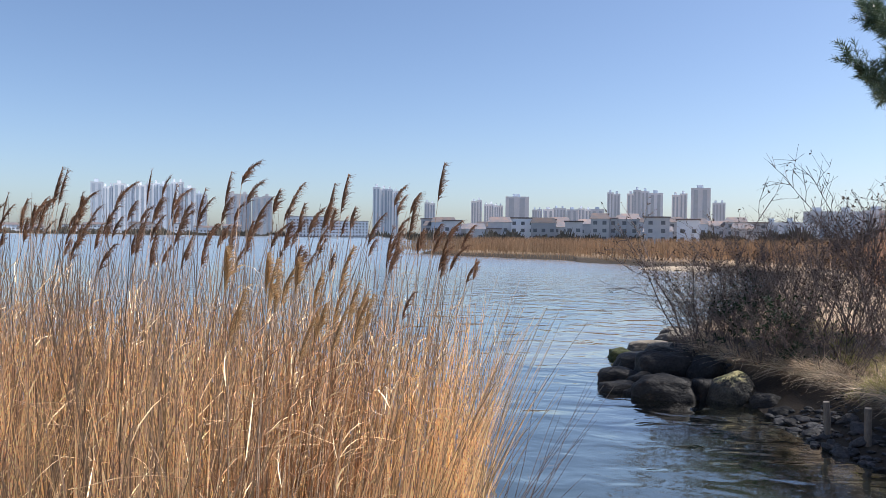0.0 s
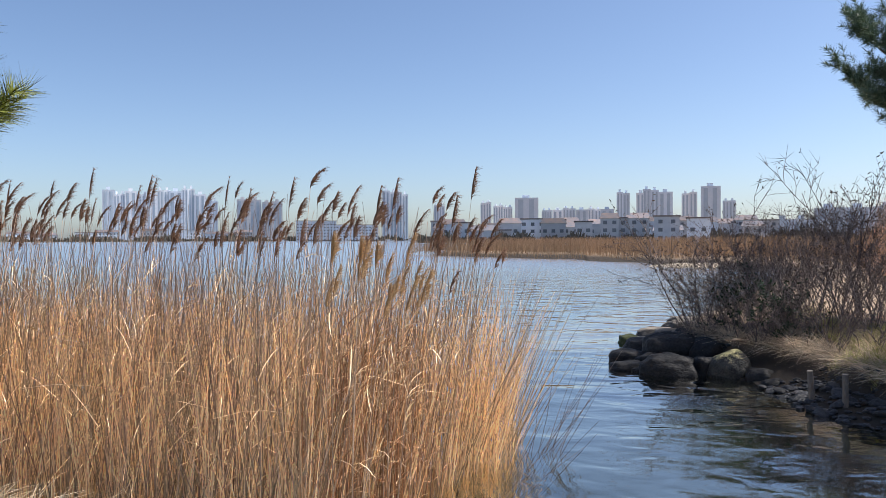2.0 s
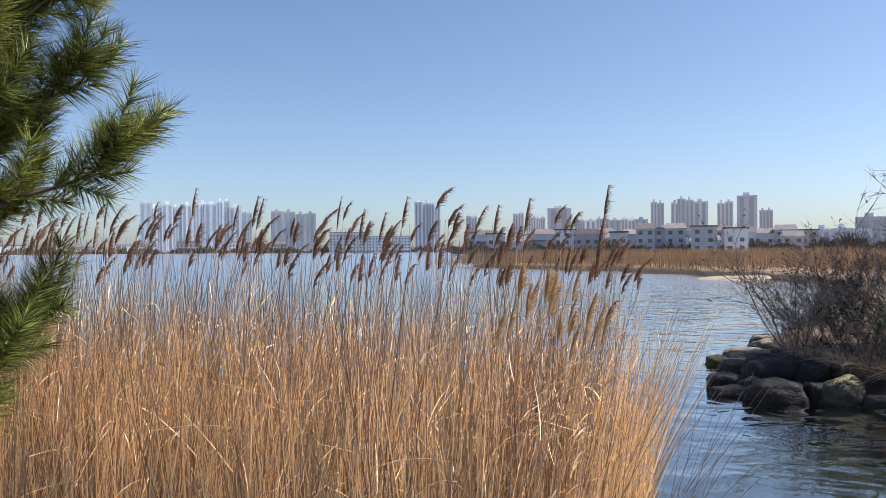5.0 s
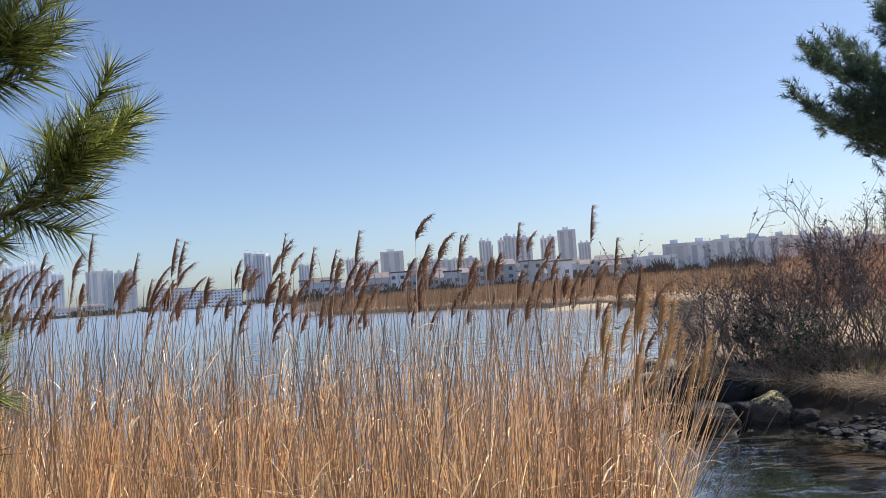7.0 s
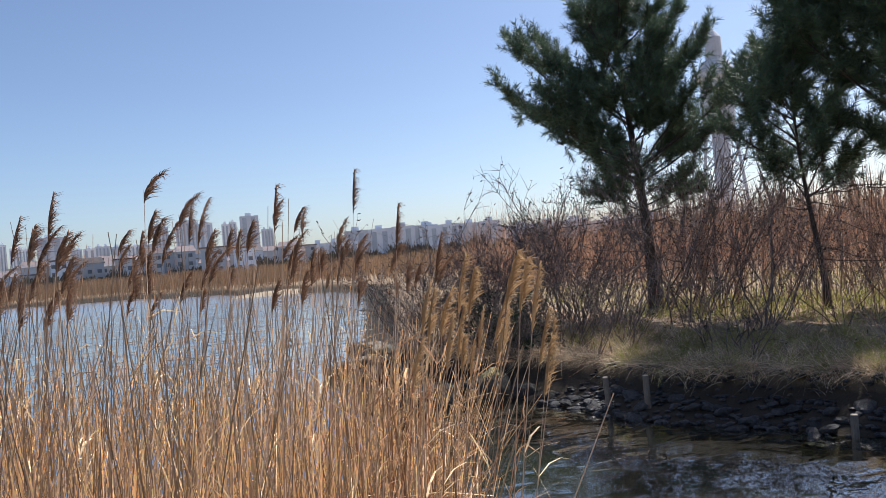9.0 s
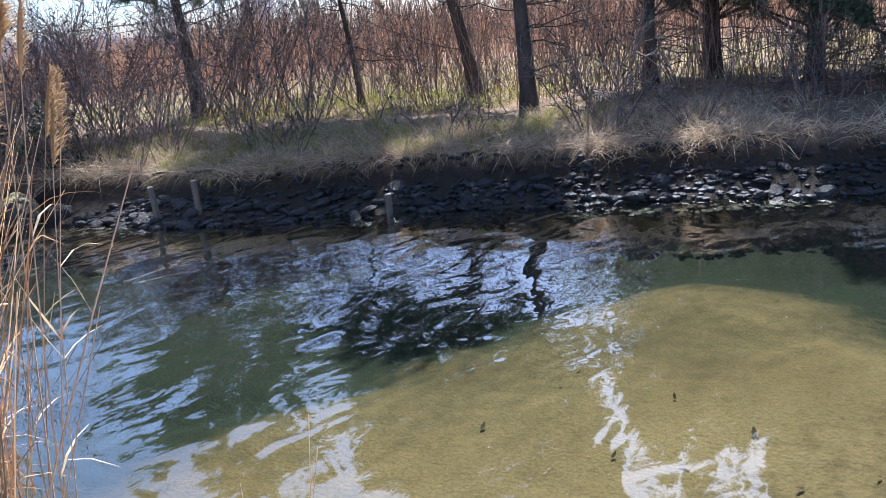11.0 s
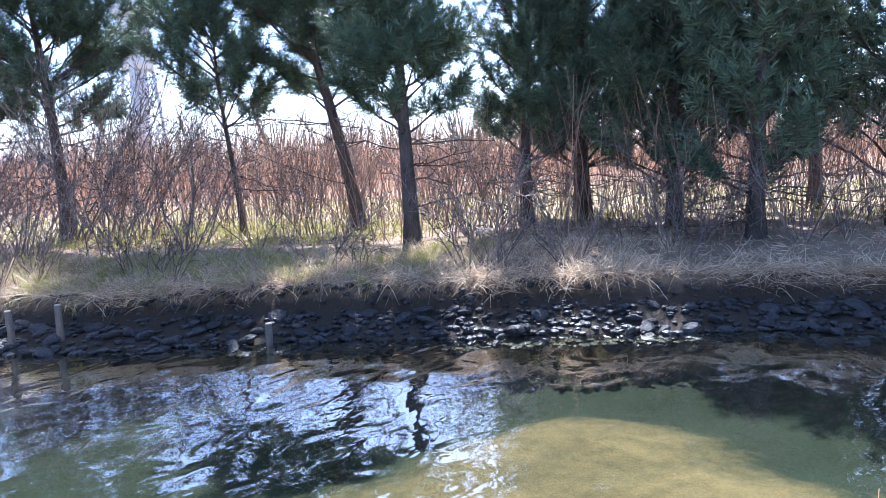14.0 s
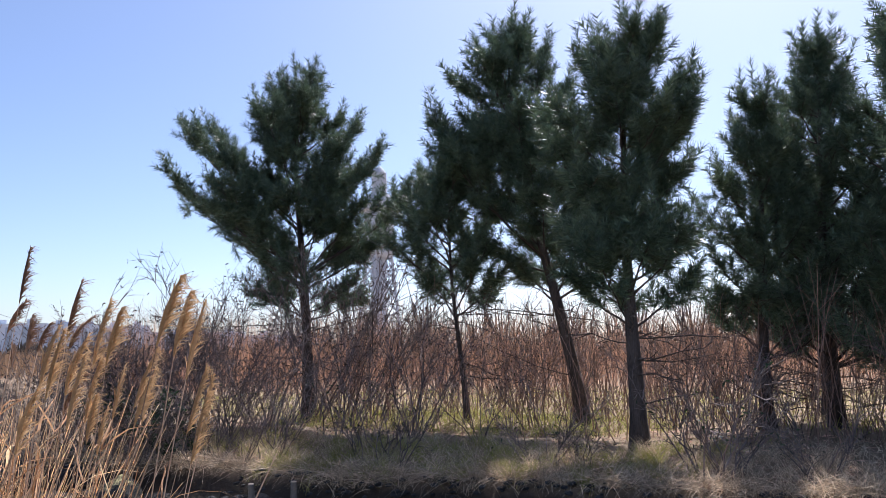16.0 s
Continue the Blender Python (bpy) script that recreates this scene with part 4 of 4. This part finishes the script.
# ---- grass ----
def grass(name, xy, long_a, long_b, wide, mat, label, seed, hang=None, upright=1.0):
    r = np.random.default_rng(seed)
    n = len(xy)
    z = height(xy[:, 0], xy[:, 1])
    a = r.uniform(0, 6.28, n)
    long = r.uniform(long_a, long_b, n)
    flat = np.stack([np.cos(a), np.sin(a)], -1) * r.uniform(0.2, 0.9, n)[:, None]
    if hang is not None:
        flat = flat * 0.85 + hang * r.uniform(0.2, 1.0, (n, 1))
    way = unit(np.concatenate([flat, np.full((n, 1), upright)], 1))
    droop = np.concatenate([flat * 0.45, -r.uniform(0.15, 0.75, (n, 1))], 1) * long[:, None]
    p = arc(np.stack([xy[:, 0], xy[:, 1], z - 0.01], -1), way, long, droop, 4, r)
    v = ribbons(p, np.array([[1, 0.9, 0.6, 0.1]]) * r.uniform(0.7, 1.3, n)[:, None] * wide, unit(np.cross(way, r.normal(0, 1, (n, 3)))))
    return tagged(quick(name, *v, mat), label, "grass", kind="stuff")


def bank_grass():
    r = np.random.default_rng(31)
    bank = [(1.2, 12), (1.9, 10), (3.2, 8.2), (4.3, 5.5), (5.4, 3), (6, 0.5), (6.5, -3), (9, -3), (9.5, 3), (8, 9), (7, 13), (3, 15)]
    lip = scatter(bank, 15000, r, lambda x, y: np.abs(inside(FAR_SHORE, x, y) - 1.0) < 0.22)
    tuft = 0.5 + 0.5 * rough_field(lip[:, 0] * 2.3, lip[:, 1] * 2.3)
    lip = lip[r.uniform(0, 1, len(lip)) < np.clip(1.7 * tuft - 0.2, 0.12, 1)]
    grass("bank_grass", lip, 0.16, 0.52, 0.006, BANKGRASS, "long dry grass hanging over the dark bank edge", 32, hang=np.array([-0.75, -0.35]), upright=0.55)
    sparse = np.where(lip[:, 1] > 7.8, 0.4, np.where(lip[:, 1] < 5.2, 0.5, 1.0))
    lip = lip[r.uniform(0, 1, len(lip)) < sparse]
    point = lambda x, y: (x < 3.7) & (y > 9.1)  # grass left out on the point, in place of the shrubs' shade
    lip = lip[~point(lip[:, 0], lip[:, 1]) | (r.uniform(0, 1, len(lip)) < 0.12)]
    top = scatter(bank, 4400, r, lambda x, y: (inside(FAR_SHORE, x, y) > 0.95) & ~point(x, y))
    lush = 0.5 + 0.5 * rough_field(top[:, 0] * 0.9 + 2, top[:, 1] * 0.9)
    green = (r.uniform(0, 1, len(top)) < 0.15 + 0.8 * lush ** 2) & (top[:, 1] > 5.0)
    grass("bank_grass", top[~green], 0.08, 0.22, 0.006, BANKGRASS, "matted straw-coloured grass on the far bank", 33)
    grass("bank_grass", top[green], 0.08, 0.22, 0.006, GREENGRASS, "patches of yellow-green spring grass on the far bank", 34)
    for seed, mat, count, word in ((51, BANKGRASS, 280, "bleached"), (52, GREENGRASS, 200, "yellow-green")):
        centre = scatter(bank, count, r, lambda x, y: (inside(FAR_SHORE, x, y) > 0.78) & (inside(FAR_SHORE, x, y) < 2.6) & ~point(x, y) & (y > (3.0 if seed == 51 else 5.0)))
        many = np.repeat(centre, 40, axis=0)
        grass("grass_tufts", many + r.normal(0, 0.05, many.shape), 0.14, 0.38, 0.005, mat, word + " grass tufts along the top of the far bank", seed, upright=1.3)
    litter = scatter(bank, 13000, r, lambda x, y: (inside(FAR_SHORE, x, y) > 0.9) & ~point(x, y))
    grass("leaf_litter", litter, 0.07, 0.20, 0.015, LITTER, "pinkish-brown dead leaves and twigs on the far bank", 37, upright=0.15)
    back = scatter([(6, 14), (9, 9), (10, 3), (10, -4), (20, -6), (20, 8), (14, 18), (8, 20)], 11000, r, lambda x, y: inside(FAR_SHORE, x, y) > 1)
    fresh = r.uniform(0, 1, len(back)) < 0.72 + 0.4 * rough_field(back[:, 0] * 0.8, back[:, 1] * 0.8)
    grass("meadow_grass", back[~fresh], 0.2, 0.5, 0.013, DRYGRASS, "sunlit dry meadow grass behind the pines", 35)
    grass("meadow_grass", back[fresh], 0.2, 0.45, 0.013, GREENGRASS, "sunlit yellow-green meadow grass behind the pines", 38)
    glade = scatter([(5.6, 12.3), (6.3, 9.6), (6.9, 7.2), (8.3, 6.6), (10, 7), (10, 11), (8, 14)], 4200, r)
    grass("meadow_grass", glade, 0.14, 0.36, 0.010, GREENGRASS, "yellow-green grass between the pines", 39)
    near = scatter([(-7, 2.2), (-7, 3.9), (-3.4, 4.0), (-2.5, 3.8), (-2.0, 3.4), (-1.0, 2.2), (-0.2, 1.2), (0.9, 0.7), (1.5, -0.8), (0.5, -2.5), (-4, -2.5)], 15000, r, lambda x, y: inside(NEAR_SHORE, x, y) > 0.05)
    grass("shore_grass", near, 0.15, 0.42, 0.005, DRYGRASS, "flattened pale dry grass on the near shore", 36, upright=0.35)


bank_grass()


# ---- stones ----
def stone_mesh(name, seed, detail, squash, bumpy, blocky=0.0):
    r = np.random.default_rng(seed)
    bm = bmesh.new()
    bmesh.ops.create_icosphere(bm, subdivisions=detail, radius=0.5)
    off = Vector(r.uniform(-50, 50, 3))
    for v in bm.verts:
        # push the ball towards a box, for stones that split along flat faces
        v.co = v.co.lerp(v.co * (0.46 / max(abs(c) for c in v.co)), blocky)
        k = 1 + bumpy * (noise.noise(v.co * 2.2 + off) + 0.45 * noise.noise(v.co * 5.5 + off))
        v.co = Vector((v.co.x * k, v.co.y * k * r.uniform(0.98, 1.02), v.co.z * k * squash))
    for f in bm.faces:
        f.smooth = detail > 2
    me = bpy.data.meshes.new(name)
    bm.to_mesh(me)
    bm.free()
    return me


BOULDERS = [  # x, y, size x, y, z, turn, height of the top, kind
    (2.30, 10.38, 0.62, 0.58, 0.60, 20, 0.33, 2), (1.52, 10.42, 0.80, 0.58, 0.52, -6, 0.27, 0), (1.98, 10.50, 0.46, 0.44, 0.42, 30, 0.24, 0),
    (0.98, 10.75, 0.58, 0.42, 0.30, 8, 0.12, 0), (1.02, 11.20, 0.62, 0.40, 0.34, -10, 0.22, 0), (1.28, 10.95, 0.40, 0.34, 0.30, 40, 0.20, 0),
    (1.62, 11.25, 0.86, 0.60, 0.66, 6, 0.45, 0), (2.12, 11.05, 0.60, 0.55, 0.60, 50, 0.42, 0), (1.32, 11.95, 0.66, 0.44, 0.36, -12, 0.30, 0),
    (1.75, 12.10, 0.66, 0.52, 0.46, 25, 0.40, 0), (1.20, 13.60, 0.42, 0.34, 0.26, 12, 0.15, 1), (1.48, 12.90, 0.70, 0.42, 0.30, 15, 0.22, 3),
    (1.95, 13.35, 0.78, 0.46, 0.34, -8, 0.30, 3), (1.75, 14.20, 0.80, 0.45, 0.30, 6, 0.22, 3), (2.25, 14.70, 0.72, 0.50, 0.40, 20, 0.33, 3),
    (2.45, 15.75, 0.70, 0.50, 0.40, -15, 0.27, 3), (2.05, 12.70, 0.50, 0.44, 0.36, 70, 0.36, 0), (2.62, 10.05, 0.40, 0.36, 0.30, 50, 0.16, 0),
    (2.66, 9.55, 0.34, 0.30, 0.24, 15, 0.10, 0), (2.55, 16.6, 0.6, 0.5, 0.36, 35, 0.22, 0), (1.15, 10.55, 0.34, 0.30, 0.22, 65, 0.06, 0),
]
BOULDER_LABELS = ("rounded dark grey boulder at the water's edge", "green mossy boulder in the water", "rounded boulder with yellow lichen on top", "flat pale-topped slab of stone at the water's edge")
for k, (x, y, sx, sy, sz, turn, top, kind) in enumerate(BOULDERS):
    me = stone_mesh("boulder", 200 + k, 4, 1.0, 0.16 if kind == 2 else 0.22, blocky=0.0 if kind == 2 else 0.30)
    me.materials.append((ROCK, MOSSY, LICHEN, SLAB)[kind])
    ob = new("boulder", me)
    ob.matrix_basis = pose(x, y, top - sz * 0.47, 0, 0, turn) @ Matrix.Diagonal((sx, sy, sz, 1))
    tagged(ob, BOULDER_LABELS[kind], "boulder", "boulders on the point")


def stones():
    r = np.random.default_rng(41)
    kinds = []
    for k in range(7):
        me = stone_mesh("stone", 300 + k, 2, r.uniform(0.34, 0.6), 0.30)
        me.materials.append(STONE)
        kinds.append(me)
    strip = [(1.6, 10), (2.6, 8.2), (3.3, 6.4), (4.1, 4.4), (4.9, 2.4), (5.2, 0.3), (5.6, -1.2), (6.6, -1.2), (6.2, 2), (5.2, 5), (4.2, 7.6), (3.4, 9.2)]
    near_edge = lambda x, y: (inside(FAR_SHORE, x, y) > -0.25) & (inside(FAR_SHORE, x, y) < 0.60)
    for x, y in scatter(strip, 290, r, near_edge):
        size = r.uniform(0.07, 0.19) * r.uniform(0.7, 1.2)
        ob = new("stone", kinds[int(r.integers(0, 7))])
        ob.matrix_basis = pose(x, y, max(on_ground(x, y), -0.1) + size * 0.12, r.uniform(-25, 25), r.uniform(-25, 25), r.uniform(0, 360)) @ Matrix.Diagonal((size * r.uniform(0.9, 1.5), size, size, 1))
        tagged(ob, "dark wet stone lying along the foot of the bank", "stone", "stones along the waterline")
    pts = np.concatenate([scatter(strip, 1500, r, lambda x, y: (inside(FAR_SHORE, x, y) > -0.25) & (inside(FAR_SHORE, x, y) < 0.86)), scatter([(1.2, 11), (1.8, 10.4), (2.5, 10.6), (2.3, 15), (1.6, 14)], 420, r)])
    z = height(pts[:, 0], pts[:, 1])
    lump = stone_mesh("pebble", 320, 1, 0.5, 0.3)
    base = np.array([v.co[:] for v in lump.vertices])
    tris = np.array([p.vertices[:] for p in lump.polygons])
    out = []
    for (x, y), g in zip(pts, z):
        c, s = math.cos(x * 37), math.sin(x * 37)
        k = r.uniform(0.04, 0.11)
        v = base @ np.array([[c, s, 0], [-s, c, 0], [0, 0, 1]]) * (k * r.uniform(0.8, 1.6), k, k) + (x, y, max(g, -0.05) + 0.01)
        out.append((v, tris))
    tagged(quick("pebbles", *join(out), STONE), "small dark pebbles between the stones of the bank", "pebbles", kind="stuff")


stones()


# ---- posts ----
def post(x, y, low, tall, radius, tilt, label, wood, top):
    root = new("post")
    bm = bmesh.new()
    bmesh.ops.create_cone(bm, cap_ends=True, segments=14, radius1=radius * 1.06, radius2=radius, depth=tall)
    bmesh.ops.translate(bm, verts=bm.verts, vec=(0, 0, tall / 2))
    bmesh.ops.bevel(bm, geom=[e for e in bm.edges if all(v.co.z > tall * 0.9 for v in e.verts)], offset=radius * 0.12, segments=1, affect="EDGES")
    part("shaft", bm, wood, root, smooth=False)
    bm = bmesh.new()
    bmesh.ops.create_cone(bm, cap_ends=True, segments=14, radius1=radius * 0.9, radius2=radius * 0.84, depth=0.008)
    bmesh.ops.translate(bm, verts=bm.verts, vec=(0, 0, tall + 0.003))
    part("cut_top", bm, top, root, "pale sawn top")
    root.matrix_basis = pose(x, y, low, tilt[0], tilt[1], 0)
    return tagged(root, label, "post")


post(2.84, 8.50, -0.35, 0.74, 0.032, (1, -4.5), "weathered grey wooden post at the foot of the bank", POSTWOOD, CUTWOOD)
post(3.03, 8.09, -0.35, 0.77, 0.033, (0, -0.5), "weathered grey wooden post at the foot of the bank", POSTWOOD, CUTWOOD)
post(3.70, 6.12, -0.35, 0.55, 0.034, (0, 1), "short wooden post standing in the water", POSTWOOD, CUTWOOD)
post(0.03, 1.83, -0.5, 0.74, 0.028, (4, 1.5), "slim dark wooden stake with a pale sawn top", STAKEWOOD, CUTWOOD)


# ---- the far town ----
def box_at(bm, x0, x1, y0, y1, z0, z1):
    made = bmesh.ops.create_cube(bm, size=1)["verts"]
    for v in made:
        v.co = Vector((x0 + (v.co.x + 0.5) * (x1 - x0), y0 + (v.co.y + 0.5) * (y1 - y0), z0 + (v.co.z + 0.5) * (z1 - z0)))


def place_far(root, bearing, dist):
    a = radians(bearing)
    root.matrix_basis = pose(dist * math.sin(a), dist * math.cos(a) - 0.8, 0.5, 0, 0, -bearing)


def tower_block(bearing, dist, wide, tall, wall, label, seed, slabs=2):
    """A flat block: wall slabs side by side, stair cores and roof houses, with window bands set into the front."""
    r = np.random.default_rng(seed)
    root = new("apartment_building")
    w = wide / slabs
    for k in range(slabs):
        x0 = -wide / 2 + k * w
        h = tall * (1 - 0.04 * r.uniform(0, 1))
        step = k % 2 * 1.5
        bm = bmesh.new()
        box_at(bm, x0, x0 + w, step, step + 14, -1, h)
        part("wall", bm, wall, root)
        bm = bmesh.new()
        box_at(bm, x0 + w * 0.3, x0 + w * 0.62, step + 4, step + 10, h - 0.1, h + max(2.5, tall * 0.06))
        part("roof_house", bm, wall, root)
        for side in (0.14, 0.6):
            bm = bmesh.new()
            box_at(bm, x0 + w * side, x0 + w * (side + 0.22), step - 0.12, step + 0.3, 2.0, h - 2.0)
            part("window_strip", bm, HAZYGLASS, root)
    place_far(root, bearing, dist)
    return tagged(root, label, "building", "buildings of the far town")


WEST = [(-32.2, 13, 58), (-31.5, 12, 54), (-30.8, 13, 56), (-30.1, 12, 53), (-29.5, 12, 55), (-28.7, 14, 59), (-27.9, 16, 57), (-27.1, 14, 60), (-26.3, 13, 55), (-25.5, 12, 48)]
for k, (b, w, h) in enumerate(WEST):
    tower_block(b, 930, w, h, HAZYWHITE if k % 3 else HAZYGREY, "tall pale apartment block on the far shore", 500 + k, 1 + k % 2)
MIDDLE = [(-23.0, 26, 46, 2), (-21.4, 22, 44, 2), (-13.0, 17, 56, 1), (-12.1, 13, 54, 1), (-9.4, 12, 40, 1), (-6.0, 12, 43, 1), (-5.1, 11, 39, 1), (-4.4, 10, 38, 1)]
for k, (b, w, h, wall) in enumerate(MIDDLE):
    tower_block(b, 880, w, h, (HAZYGREY, HAZYWHITE, BROWNWALL)[wall], "tall apartment block on the far shore", 520 + k, 2)
EAST = [(-3.05, 26, 52), (-1.6, 11, 37), (-0.8, 12, 38), (0.0, 14, 39), (0.9, 13, 37), (1.8, 15, 38), (2.7, 14, 38), (3.8, 14, 57), (5.0, 9, 56), (5.7, 17, 60), (6.7, 15, 57), (8.3, 16, 56), (9.7, 20, 62), (10.9, 13, 46)]
for k, (b, w, h) in enumerate(EAST):
    tower_block(b, 880, w, h * 0.92, (HAZYGREY, HAZYGREY, HAZYWHITE)[k % 3], "grey apartment tower behind the low houses", 540 + k, 1 + k % 2)
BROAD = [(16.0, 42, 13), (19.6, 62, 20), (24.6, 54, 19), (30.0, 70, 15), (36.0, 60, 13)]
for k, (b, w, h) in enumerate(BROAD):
    tower_block(b, 520, w, h, HAZYGREY, "broad grey apartment block beyond the marsh", 560 + k, 4)


def low_house(bearing, dist, wide, tall, seed, wall):
    r = np.random.default_rng(seed)
    root = new("house")
    bm = bmesh.new()
    box_at(bm, -wide / 2, wide / 2, 0, 9, -1, tall)
    part("wall", bm, wall, root)
    bm = bmesh.new()
    pitched = seed % 3 != 0
    box_at(bm, -wide / 2 - 0.4, wide / 2 + 0.4, -0.4, 9.4, tall, tall + (2.2 if pitched else 0.5))
    if pitched:
        for v in bm.verts:
            if v.co.z > tall + 1:
                v.co.y = 4.5 + (v.co.y - 4.5) * 0.08
                v.co.x *= 0.8
    part("roof", bm, ROOFTILE, root)
    floors, cols = max(1, int(tall / 3)), max(2, int(wide / 3.2))
    for f in range(floors):
        for c in range(cols):
            x = -wide / 2 + (c + 0.5) * wide / cols
            bm = bmesh.new()
            box_at(bm, x - 0.75, x + 0.75, -0.08, 0.2, f * 3 + 0.9, f * 3 + 2.3)
            part("window", bm, DARKGLASS, root)
    place_far(root, bearing, dist)
    return tagged(root, "low town house with a dark roof behind the marsh" if pitched else "flat-roofed white building with rows of windows", "house", "houses behind the marsh")


r = np.random.default_rng(77)
for k in range(46):
    b = -9.5 + k * 0.5 + r.normal(0, 0.15)
    low_house(b, 330 + r.uniform(-25, 60), r.uniform(5, 12), r.choice([4.8, 6.2, 6.4, 7.8, 9.2]), 600 + k, (HOUSEWALL, BROWNWALL, HAZYGREY, HOUSEWALL)[k % 4])
low_house(-2.6, 335, 11, 9.6, 603, HAZYWHITE)
low_house(-1.0, 338, 9, 9.2, 606, HAZYWHITE)
low_house(6.8, 300, 9, 9.4, 609, HOUSEWALL)
low_house(8.9, 300, 8, 8.6, 612, HAZYGREY)
low_house(-18.3, 800, 40, 20, 615, HAZYGREY)
low_house(-15.5, 800, 46, 16, 618, HAZYGREY)
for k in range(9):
    low_house(-40 + k * 2.1 + r.normal(0, 0.3), 850, r.uniform(14, 30), r.uniform(6, 12), 630 + k, (HAZYWHITE, HAZYGREY, BROWNWALL)[k % 3])


def tree_line(b0, b1, dist, tall, count, seed):
    """A far row of leafless trees: upright clumps of thin twigs."""
    r = np.random.default_rng(seed)
    b = np.radians(r.uniform(b0, b1, count))
    d = dist + r.uniform(0, 30, count)
    crown = (0.6 + 0.4 * np.sin(b * 130) * np.sin(b * 57 + 1)) * tall
    base = np.stack([d * np.sin(b), d * np.cos(b), np.full(count, 0.4)], -1)
    way = unit(np.stack([r.normal(0, 0.35, count), r.normal(0, 0.35, count), np.ones(count)], -1))
    p = arc(base, way, crown * r.uniform(0.4, 1.1, count), np.zeros((count, 3)), 3, r)
    a = np.zeros(count)
    v = ribbons(p, np.array([[0.3, 0.9, 0.2]]) * np.full((count, 1), dist / 420), np.stack([np.cos(-b), np.sin(-b), a], -1))
    tagged(quick("tree_line", *v, FARTREE), "far row of leafless trees before the town", "trees", kind="stuff")


tree_line(-11, 14, 300, 5.5, 2600, 81)
tree_line(12, 42, 360, 9, 3000, 82)
tree_line(36, 110, 62, 7.5, 3600, 84)
tree_line(-45, -8, 800, 9, 2200, 83)


def jetty():
    root = new("jetty")
    bm = bmesh.new()
    box_at(bm, -60, 60, 0, 3, 0.9, 1.5)
    part("deck", bm, TIMBER, root)
    for k in range(13):
        bm = bmesh.new()
        box_at(bm, -58 + k * 9.6, -57.4 + k * 9.6, 1, 1.6, -1.5, 1.0)
        part("pile", bm, TIMBER, root)
    root.matrix_basis = pose(-120, 520, 0, 0, 0, 5)
    tagged(root, "long low dark jetty on the lake", "jetty")


jetty()


def boat(x, y, long, turn):
    root = new("boat")
    bm = bmesh.new()
    box_at(bm, -long / 2, long / 2, -1.1, 1.1, -0.2, 0.9)
    for v in bm.verts:
        if v.co.x > 0:
            v.co.y *= 0.35
            v.co.z += 0.3 if v.co.z > 0 else 0
        if v.co.z < 0:
            v.co.y *= 0.6
    part("hull", bm, HAZYWHITE, root)
    bm = bmesh.new()
    box_at(bm, -long * 0.3, long * 0.1, -0.7, 0.7, 0.88, 2.0)
    part("cabin", bm, HAZYWHITE, root)
    bm = bmesh.new()
    box_at(bm, -long * 0.2, long * 0.104, -0.72, 0.72, 1.3, 1.75)
    part("window", bm, HAZYGLASS, root)
    root.matrix_basis = pose(x, y, 0, 0, 0, turn)
    return tagged(root, "small white motor boat moored on the lake", "boat", "moored boats")


for x, y, long, turn in ((-118, 508, 8, 10), (-104, 506, 7, -160), (-150, 514, 7, 5), (-230, 610, 9, 20)):
    boat(x, y, long, turn)


def monument():
    """A lookout tower: braced legs, a drum with a wider rim, and a narrow head."""
    root = new("tower")
    profile = [(19, 2.3), (20, 2.8), (28, 2.8), (28.2, 3.7), (29.4, 3.7), (29.6, 3.2), (31.2, 2.3), (31.4, 1.5), (35.5, 1.4), (36.5, 0.7), (37, 0.1)]
    bm = bmesh.new()
    rows = []
    for z, rad in profile:
        rows.append([bm.verts.new((rad * math.cos(k * math.pi / 8), rad * math.sin(k * math.pi / 8), z)) for k in range(16)])
    for a, b in zip(rows, rows[1:]):
        for k in range(16):
            bm.faces.new((a[k], a[(k + 1) % 16], b[(k + 1) % 16], b[k]))
    part("cabin", bm, CONCRETE, root)
    corners = [(math.cos(k * math.pi / 2 + 0.5), math.sin(k * math.pi / 2 + 0.5)) for k in range(4)]
    spread_at = lambda z: 4.6 - 2.2 * z / 20
    for cx, cy in corners:
        q = np.array([[(cx * spread_at(z), cy * spread_at(z), z) for z in (0, 10, 20)]])
        quick("leg", *strands(q, np.full((1, 3), 0.32), 6), CONCRETE, root)
    for k in range(4):
        (ax, ay), (bx, by) = corners[k], corners[(k + 1) % 4]
        for z in range(0, 20, 3):
            q = np.array([[(ax * spread_at(z), ay * spread_at(z), z), (bx * spread_at(z + 3), by * spread_at(z + 3), z + 3)]])
            quick("brace", *strands(q, np.full((1, 2), 0.14), 4), CONCRETE, root)
            q = np.array([[(bx * spread_at(z), by * spread_at(z), z), (ax * spread_at(z + 3), ay * spread_at(z + 3), z + 3)]])
            quick("brace", *strands(q, np.full((1, 2), 0.14), 4), CONCRETE, root)
    core = np.array([[(0, 0, 0), (0, 0, 10), (0, 0, 20)]])
    quick("core", *strands(core, np.full((1, 3), 1.5), 12), CONCRETE, root)
    root.matrix_basis = pose(88, 96, 0.4) @ Matrix.Scale(0.88, 4)
    tagged(root, "pale grey lookout tower on braced legs beyond the pines", "tower")


monument()
